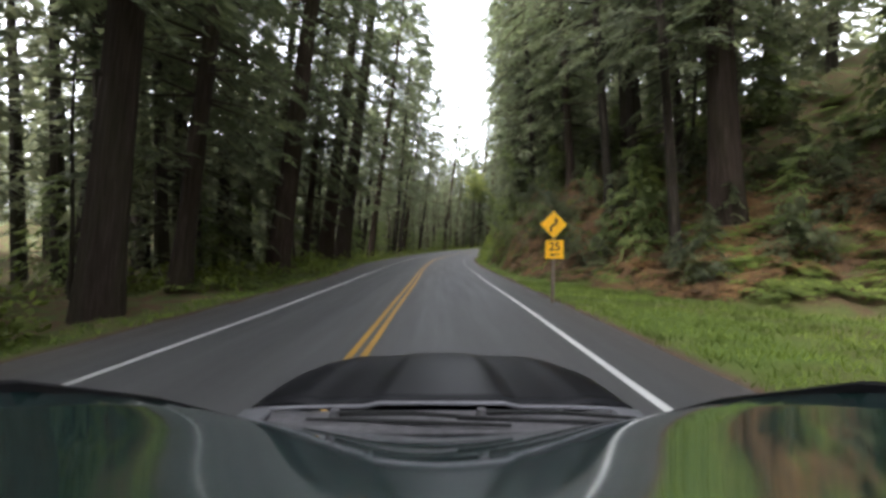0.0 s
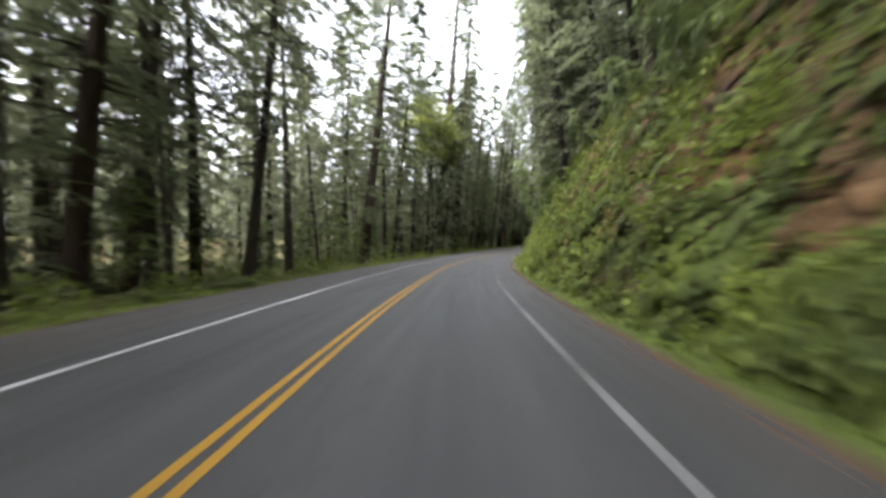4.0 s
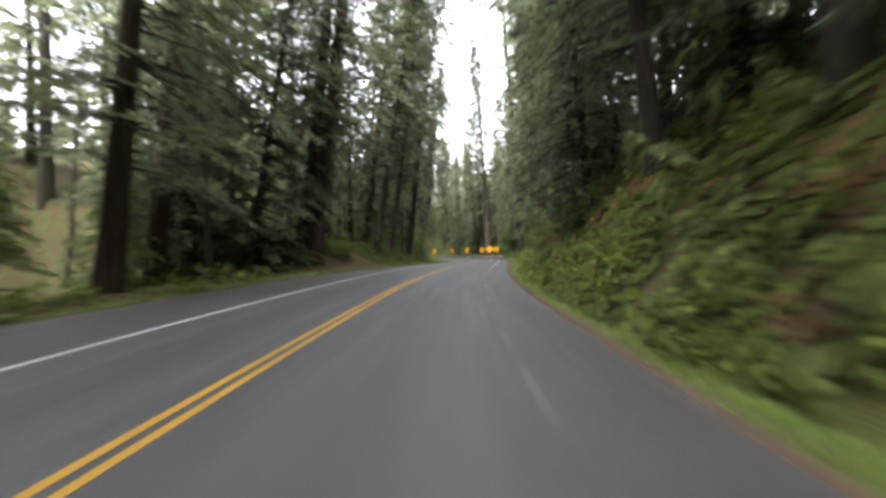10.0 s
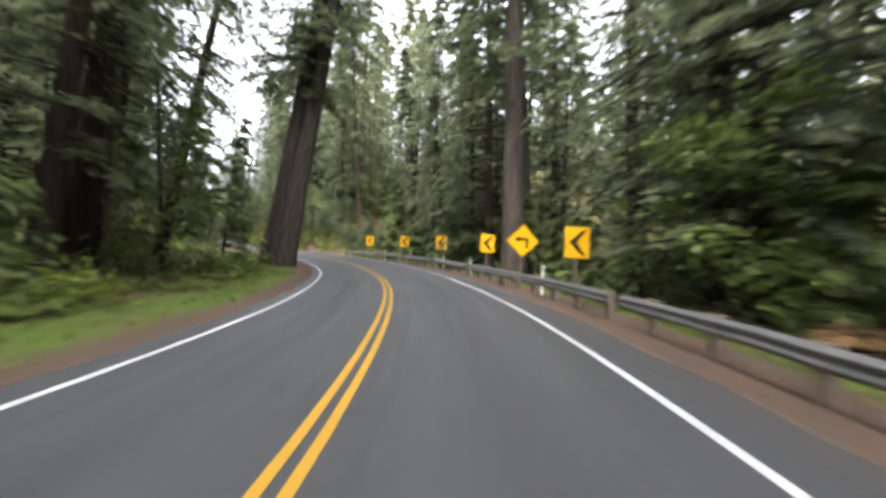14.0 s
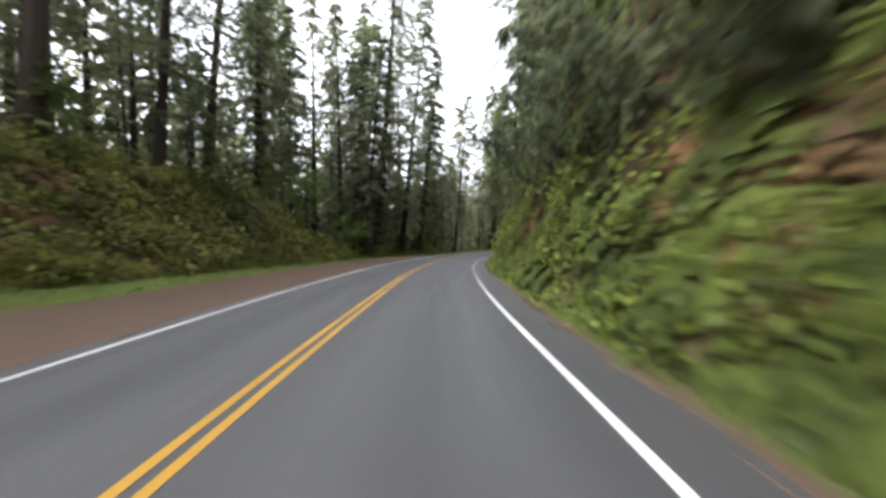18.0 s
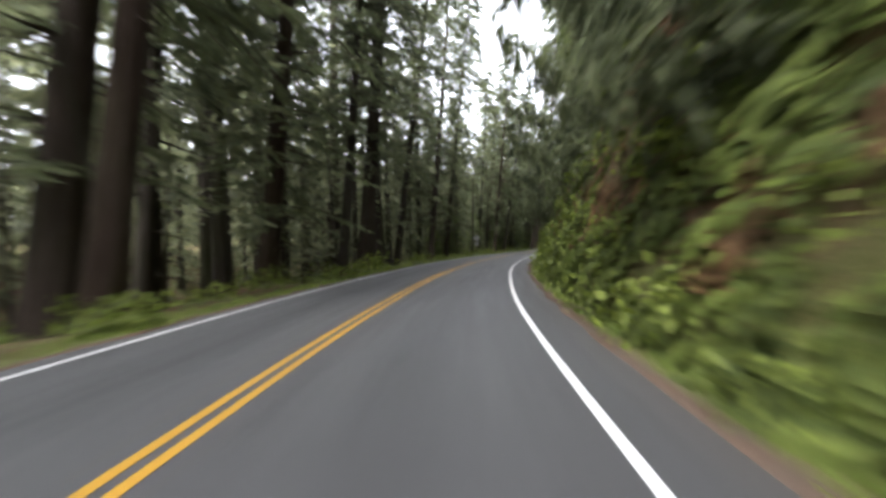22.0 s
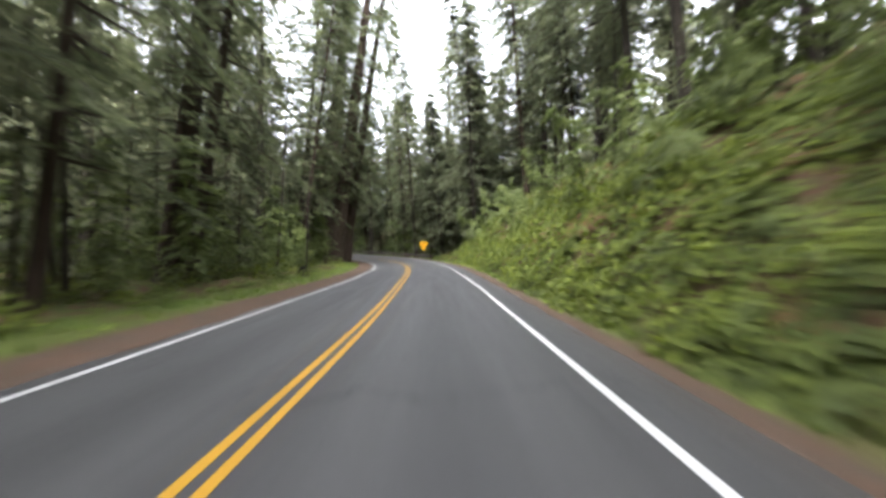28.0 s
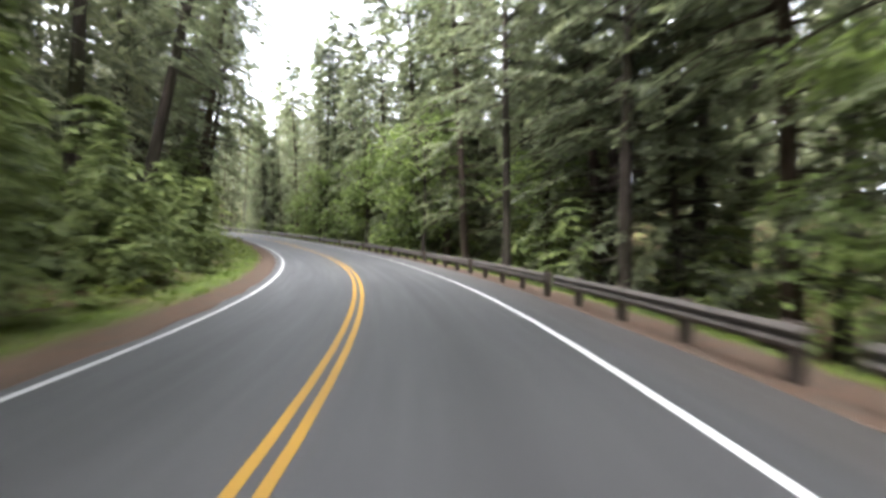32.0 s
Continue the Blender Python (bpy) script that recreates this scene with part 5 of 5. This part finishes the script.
sign_seen_from_behind(509.8, -7.0, 1.2, 2.6, 0.62)
sign_seen_from_behind(176, -8.2, 0.75, 1.75, 0.4)


def delineator(s, l, high=1.1, tip=0.0):
    e = tagged(new("marker_post"), "slim white plastic marker post at the guard rail", "marker post", "marker posts")
    bm = bmesh.new()
    box(bm, 0, 0, high / 2 - 0.15, 0.1, 0.02, high + 0.3, 0.006)
    part("post", bm_mesh("post", bm, SIGN_WHITE), e)
    bm = bmesh.new()
    box(bm, 0, -0.014, high - 0.12, 0.08, 0.006, 0.16)
    part("reflector", bm_mesh("reflector", bm, SIGN_BACK), e)
    return stand(e, s, l, 0, tip)


for s_ in (287.4, 297.5, 303, 311, 318):
    delineator(s_, 6.05, 1.15)


def rail_beam(name, s0, s1, l, parent, mat, top=0.74):
    """A W-shaped steel beam that follows the road."""
    prof = [(0.0, 0.0), (0.0, 0.02), (-0.075, 0.055), (-0.083, 0.095), (-0.012, 0.135), (-0.012, 0.175), (-0.083, 0.215), (-0.075, 0.255), (0.0, 0.29), (0.0, 0.31)]
    s = np.arange(s0, s1 + 0.01, 1.0)
    rows = []
    for off in (0.0, 0.006):
        pts_ = np.stack([spot(s, np.full_like(s, l + a + off)) * [1, 1, 0] + np.stack([0 * s, 0 * s, np.interp(s, S, road_z) + height(s, np.full_like(s, l)) + top - 0.31 + c], -1)
                         for a, c in prof], 1)
        rows.append(pts_)
    q = np.concatenate([rows[0], rows[1][:, ::-1], rows[0][:, :1]], 1)
    return part(name, grid_mesh(name, q, mat), parent, "W-shaped steel beam")


def guard_rail(label, s0, s1, l, mat, wood_mat):
    e = tagged(new("guard_rail"), label, "guard rail")
    a = s0
    while a < s1 - 0.5:
        rail_beam("beam", a, min(a + 7.62, s1), l, e, mat)
        a += 7.62
    bm = bmesh.new()
    box(bm, 0, 0.0, 0.2, 0.16, 0.2, 1.1, 0.012)
    post_me = bm_mesh("post", bm, wood_mat)
    bm = bmesh.new()
    box(bm, 0, 0, 0, 0.17, 0.16, 0.34, 0.01)
    block_me = bm_mesh("block", bm, wood_mat)
    bm = bmesh.new()
    bmesh.ops.create_uvsphere(bm, u_segments=8, v_segments=5, radius=0.022, matrix=Matrix.Diagonal((0.5, 1, 1, 1)))
    bolt_me = bm_mesh("bolt", bm, STEEL)
    for s in np.arange(s0 + 0.4, s1, 1.905):
        x, y, z = spot(s, l + 0.27)
        yaw = math.degrees(heading(s))
        part("post", post_me, e, m=pose(x, y, z, 0, 0, yaw))
        x, y, _z = spot(s, l + 0.1)
        part("block", block_me, e, m=pose(x, y, z + 0.57, 0, 0, yaw))
        x, y, _z = spot(s, l - 0.012)
        part("bolt", bolt_me, e, m=pose(x, y, z + 0.585, 0, 0, yaw))
    return e


guard_rail("galvanised steel guard rail on wooden posts round the bend", 274, 330, 5.6, STEEL, POST_WOOD)
guard_rail("long dark steel guard rail on wooden posts above the slope", 646, 770, 5.5, STEEL_DARK, POST_DARK)


# ---------------------------------------------------------------- stumps and logs
def stump(s, l, high, radius):
    me_ = trunk_mesh("burnt_stump", high, radius, CHAR, 61, sides=14, rows=7, flare=0.5, flute=0.14, bendy=0.1, stubs=0)
    for v in me_.vertices:
        if v.co.z > high * 0.3:
            v.co.x *= 1 + 0.8 * v.co.z / high
            v.co.y *= 1 + 0.5 * v.co.z / high
    return stand(tagged(new("burnt_stump", me_), "blackened hollow stump at the roadside", "stump"), s, l)


stump(473.5, -6.2, 2.6, 0.42)
stump(616, -7.4, 1.3, 0.6)


# ---------------------------------------------------------------- the car at the start
PAINT, pn, pl_, pb = material("black_car_paint", 0.45, 0.08)
pb.inputs["Coat Weight"].default_value, pb.inputs["Coat Roughness"].default_value = 0.03, 0.2
pl_.new(ramp(pn, pl_, noise_node(pn, pl_, 3, 5), [(0.3, (0.005, 0.005, 0.006)), (0.7, (0.01, 0.01, 0.012))]), pb.inputs["Base Color"])
PLASTIC = mat_plain("dusty_grey_plastic", (0.075, 0.072, 0.076), 0.7, 0.3, 0, 0.35, 12)
RUBBER = mat_plain("black_rubber", (0.014, 0.014, 0.014), 0.75, 0.3, 0, 0.3, 20)
SILVER = mat_plain("silver_trim", (0.13, 0.13, 0.14), 0.55, 0.3, 0.3, 0.2, 8)
DASH = mat_plain("dark_dashboard", (0.02, 0.028, 0.026), 0.8, 0.2, 0, 0.3, 8)
LAMP = mat_plain("clear_lamp", (0.6, 0.62, 0.64), 0.15, 0.6, 0, 0.1, 8)
RED = mat_plain("red_lamp", (0.35, 0.01, 0.01), 0.2, 0.6, 0, 0.1, 8)
GLASS, _n, _l, gb = material("tinted_glass", 0.05, 0.2)
gb.inputs["Base Color"].default_value = (0.025, 0.06, 0.055, 1)
gb.inputs["Transmission Weight"].default_value = 0.7
gb.inputs["IOR"].default_value = 1.12

car = tagged(new("car"), "black car with a long ribbed bonnet, standing in the lane", "car")
car.matrix_basis = pose(*spot(0.0, 1.304), -1.76, -0.2, -0.4)


def sheet(name, fn, us, vs, mat, parent, thick=0.012, label=""):
    """A curved panel with thickness; fn(u, v) gives its place."""
    g = np.array([[fn(u_, v_) for v_ in vs] for u_ in us])
    du, dv = np.gradient(g, axis=0), np.gradient(g, axis=1)
    n_ = unit(np.cross(du, dv))
    n_ *= np.sign(n_[len(us) // 2, len(vs) // 2, 2] or 1)
    low = g - n_ * thick
    r, c = g.shape[:2]
    i = np.arange(r * c).reshape(r, c)
    k = i + r * c
    f = [(i[a, b_], i[a, b_ + 1], i[a + 1, b_ + 1], i[a + 1, b_]) for a in range(r - 1) for b_ in range(c - 1)]
    f += [tuple(x + r * c for x in q[::-1]) for q in f]
    ring = [*i[0, :], *i[1:, -1], *i[-1, -2::-1], *i[-2:0:-1, 0]]
    f += [(a, a + r * c, b_ + r * c, b_) for a, b_ in zip(ring, ring[1:] + ring[:1])]
    me_ = bpy.data.meshes.new(name)
    me_.from_pydata(np.concatenate([g.reshape(-1, 3), low.reshape(-1, 3)]).tolist(), [], [tuple(int(x) for x in q) for q in f])
    me_.polygons.foreach_set("use_smooth", np.ones(len(f), bool))
    me_.materials.append(mat)
    return part(name, me_, parent, label)


def crease(x, at, w=0.05):
    return np.clip((abs(x) - at) / w, 0, 1)


def hood(u_, v_):
    """u: back to front; v: from side to side."""
    y = 1.78 + 1.22 * u_
    half = 0.81 - 0.05 * u_ - 0.13 * u_ ** 3
    x = v_ * half
    z = 1.005 + 0.005 * u_ - 0.1 * u_ ** 4 - (0.015 + 0.07 * u_ ** 2) * abs(v_) ** 6
    z -= 0.014 * crease(x, 0.27 - 0.1 * u_)
    z += 0.018 * crease(x, 0.55 - 0.12 * u_, 0.09) * (1 - abs(v_) ** 6)
    return (x, y - 0.05 * abs(v_) ** 2 * u_, z)


vv = np.linspace(-1, 1, 49)
sheet("bonnet", hood, np.linspace(0, 1, 14), vv, PAINT, car, 0.02, "black bonnet with two raised creases")
sheet("bonnet_lip", lambda a, b_: (b_ * 0.8, 1.77 - 0.012 * a, 0.995 - 0.015 * abs(b_) ** 4 - 0.014 * crease(b_ * 0.8, 0.27) + 0.012 * (a < 0.5)), (0, 1), vv, SILVER, car, 0.006,
      "pale worn rear lip of the bonnet")
sheet("cowl", lambda a, b_: (b_ * 0.83, 1.76 - 0.24 * a - 0.1 * abs(b_) ** 2 * a, 0.965 - 0.01 * abs(b_) ** 4 + 0.025 * a + 0.011 * math.sin(a * 19 + 0.5 * b_)), np.linspace(0, 1, 13), np.linspace(-1, 1, 21),
      PLASTIC, car, 0.02, "dusty grey ribbed plastic cowl")
for sg in (-1, 1):
    bm = bmesh.new()
    box(bm, sg * 0.76, 1.66, 0.975, 0.12, 0.14, 0.03, 0.01)
    part("cowl_end", bm_mesh("cowl_end", bm, SILVER), car, "pale grey plastic end cap")
for x0, x1, y0, y1 in ((-0.42, 0.2, 1.63, 1.57), (0.16, 0.74, 1.64, 1.58)):
    wiper = part("wiper", quads_mesh("wiper", grid_quads(tube([(x0, y0 + 0.02, 1.0), ((x0 + x1) / 2, (y0 + y1) / 2 + 0.015, 1.015), (x1, y1, 1.01)], [0.012, 0.009, 0.006], 7)), RUBBER), car, "thin black wiper arm")
    part("blade", quads_mesh("blade", grid_quads(tube([(x0 - 0.1, y0 - 0.03, 0.997), ((x0 + x1) / 2, (y0 + y1) / 2 - 0.035, 1.0), (x1 + 0.06, y1 - 0.03, 0.998)], [0.007, 0.008, 0.006], 6)), RUBBER), wiper)
    bm = bmesh.new()
    bmesh.ops.create_cone(bm, cap_ends=True, segments=12, radius1=0.028, radius2=0.018, depth=0.03, matrix=Matrix.Translation((x0, y0 + 0.02, 1.0)))
    part("pivot", bm_mesh("pivot", bm, PLASTIC), wiper)


def screen(a, b_):
    """Windscreen: a from the cowl up to the roof."""
    y = 1.53 - 1.55 * a + 0.07 * b_ ** 2 * (1 - a)
    e = 1.6 - y
    return (b_ * (0.82 - 0.09 * a), y, (0.965 + 0.6 * a) * (1 - b_ ** 2) + (1.0 + 0.56 * e - 0.13 * e * e) * b_ ** 2)


sheet("windscreen", screen, np.linspace(0, 1, 12), np.linspace(-1, 1, 17), GLASS, car, 0.006, "sloping green-tinted windscreen").visible_shadow = False
sheet("dashboard", lambda a, b_: (b_ * 0.76, 1.38 - 0.75 * a, 0.93 - 0.1 * a ** 2), np.linspace(0, 1, 5), np.linspace(-1, 1, 5), DASH, car, 0.05, "dark dashboard behind the glass")
sheet("roof", lambda a, b_: (b_ * (0.7 - 0.03 * a), -0.02 - 1.75 * a, 1.565 - 0.05 * abs(b_) ** 3 - 0.06 * a ** 3), np.linspace(0, 1, 8), np.linspace(-1, 1, 9), PAINT, car, 0.03)
sheet("tailgate", lambda a, b_: (b_ * 0.68, -1.77 - 0.55 * a, 1.5 - 0.95 * a ** 1.5), np.linspace(0, 1, 7), np.linspace(-1, 1, 7), PAINT, car, 0.03)
sheet("rear_window", lambda a, b_: (b_ * 0.58, -1.835 - 0.24 * a, 1.455 - 0.3 * a), np.linspace(0, 1, 4), np.linspace(-1, 1, 5), GLASS, car, 0.005)
for sg, nm in ((-1, "far"), (1, "near")):
    part("pillar", quads_mesh("pillar", grid_quads(tube([(sg * 0.835, 1.62, 0.99), (sg * 0.83, 1.2, 1.2), (sg * 0.795, 0.75, 1.385), (sg * 0.745, 0.0, 1.57)], [0.016, 0.018, 0.02, 0.022], 8)), PAINT), car, "slim black windscreen pillar")
    side = sheet("body_side", lambda a, b_: (sg * (0.86 - 0.05 * a ** 3), 2.75 - 5.05 * b_, 0.32 + (0.6 - 0.2 * np.clip(0.3 - b_, 0, 0.3) / 0.3) * a - 0.06 * b_ * a), np.linspace(0, 1, 7), np.linspace(0, 1, 15), PAINT, car, 0.05)
    part("side_window", quads_mesh("side_window", grid_quads(np.array([[(sg * 0.8, 1.1 - 2.7 * b_, 0.95 + 0.02), (sg * 0.715, 0.5 - 1.9 * b_, 1.49)] for b_ in np.linspace(0, 1, 5)])), GLASS), car)
    for b_ in (0.42, -0.7):
        bm = bmesh.new()
        box(bm, sg * 0.885, b_, 0.82, 0.03, 0.18, 0.03, 0.008)
        part("door_handle", bm_mesh("door_handle", bm, PAINT), side)
    bm = bmesh.new()
    bmesh.ops.create_icosphere(bm, subdivisions=2, radius=0.1, matrix=Matrix.Translation((sg * 0.98, 0.95, 1.0)) @ Matrix.Diagonal((1.0, 0.55, 0.75, 1)))
    part("wing_mirror", bm_mesh("wing_mirror", bm, PAINT), car)
    bm = bmesh.new()
    box(bm, sg * 0.6, 2.86, 0.68, 0.34, 0.12, 0.13, 0.03)
    part("headlight", bm_mesh("headlight", bm, LAMP), car)
    bm = bmesh.new()
    box(bm, sg * 0.62, -2.3, 0.75, 0.22, 0.08, 0.2, 0.02)
    part("tail_light", bm_mesh("tail_light", bm, RED), car)
    for y in (2.0, -1.45):
        prof = [(0.17, 0.0), (0.2, 0.02), (0.31, 0.03), (0.325, 0.0), (0.325, -0.15), (0.31, -0.19), (0.2, -0.18)]
        th = np.linspace(0, 2 * np.pi, 25)
        g = np.array([[(sg * (0.9 + w_), y + r_ * math.cos(t_), 0.325 + r_ * math.sin(t_)) for r_, w_ in prof] for t_ in th])
        wheel = part("wheel", quads_mesh("wheel", grid_quads(g), RUBBER), car)
        bm = bmesh.new()
        bmesh.ops.create_cone(bm, cap_ends=True, segments=20, radius1=0.2, radius2=0.17, depth=0.04, matrix=Matrix.Translation((sg * 0.88, y, 0.325)) @ pose(0, 0, 0, 0, sg * 90))
        for k in range(5):
            box(bm, 0, 0, 0.1, 0.05, 0.05, 0.17, 0.01)
            bmesh.ops.transform(bm, verts=bm.verts[-24:], matrix=Matrix.Translation((sg * 0.905, y, 0.325)) @ pose(0, 0, 0, 72 * k))
        part("rim", bm_mesh("rim", bm, SILVER), wheel)
bm = bmesh.new()
box(bm, 0, 2.9, 0.5, 1.56, 0.16, 0.34, 0.06)
part("front_bumper", bm_mesh("front_bumper", bm, PAINT), car)
bm = bmesh.new()
box(bm, 0, -2.34, 0.5, 1.5, 0.16, 0.3, 0.06)
part("rear_bumper", bm_mesh("rear_bumper", bm, PAINT), car)
bm = bmesh.new()
box(bm, 0, 0.2, 0.38, 1.6, 4.9, 0.2, 0.02)
part("floor_pan", bm_mesh("floor_pan", bm, DASH), car)
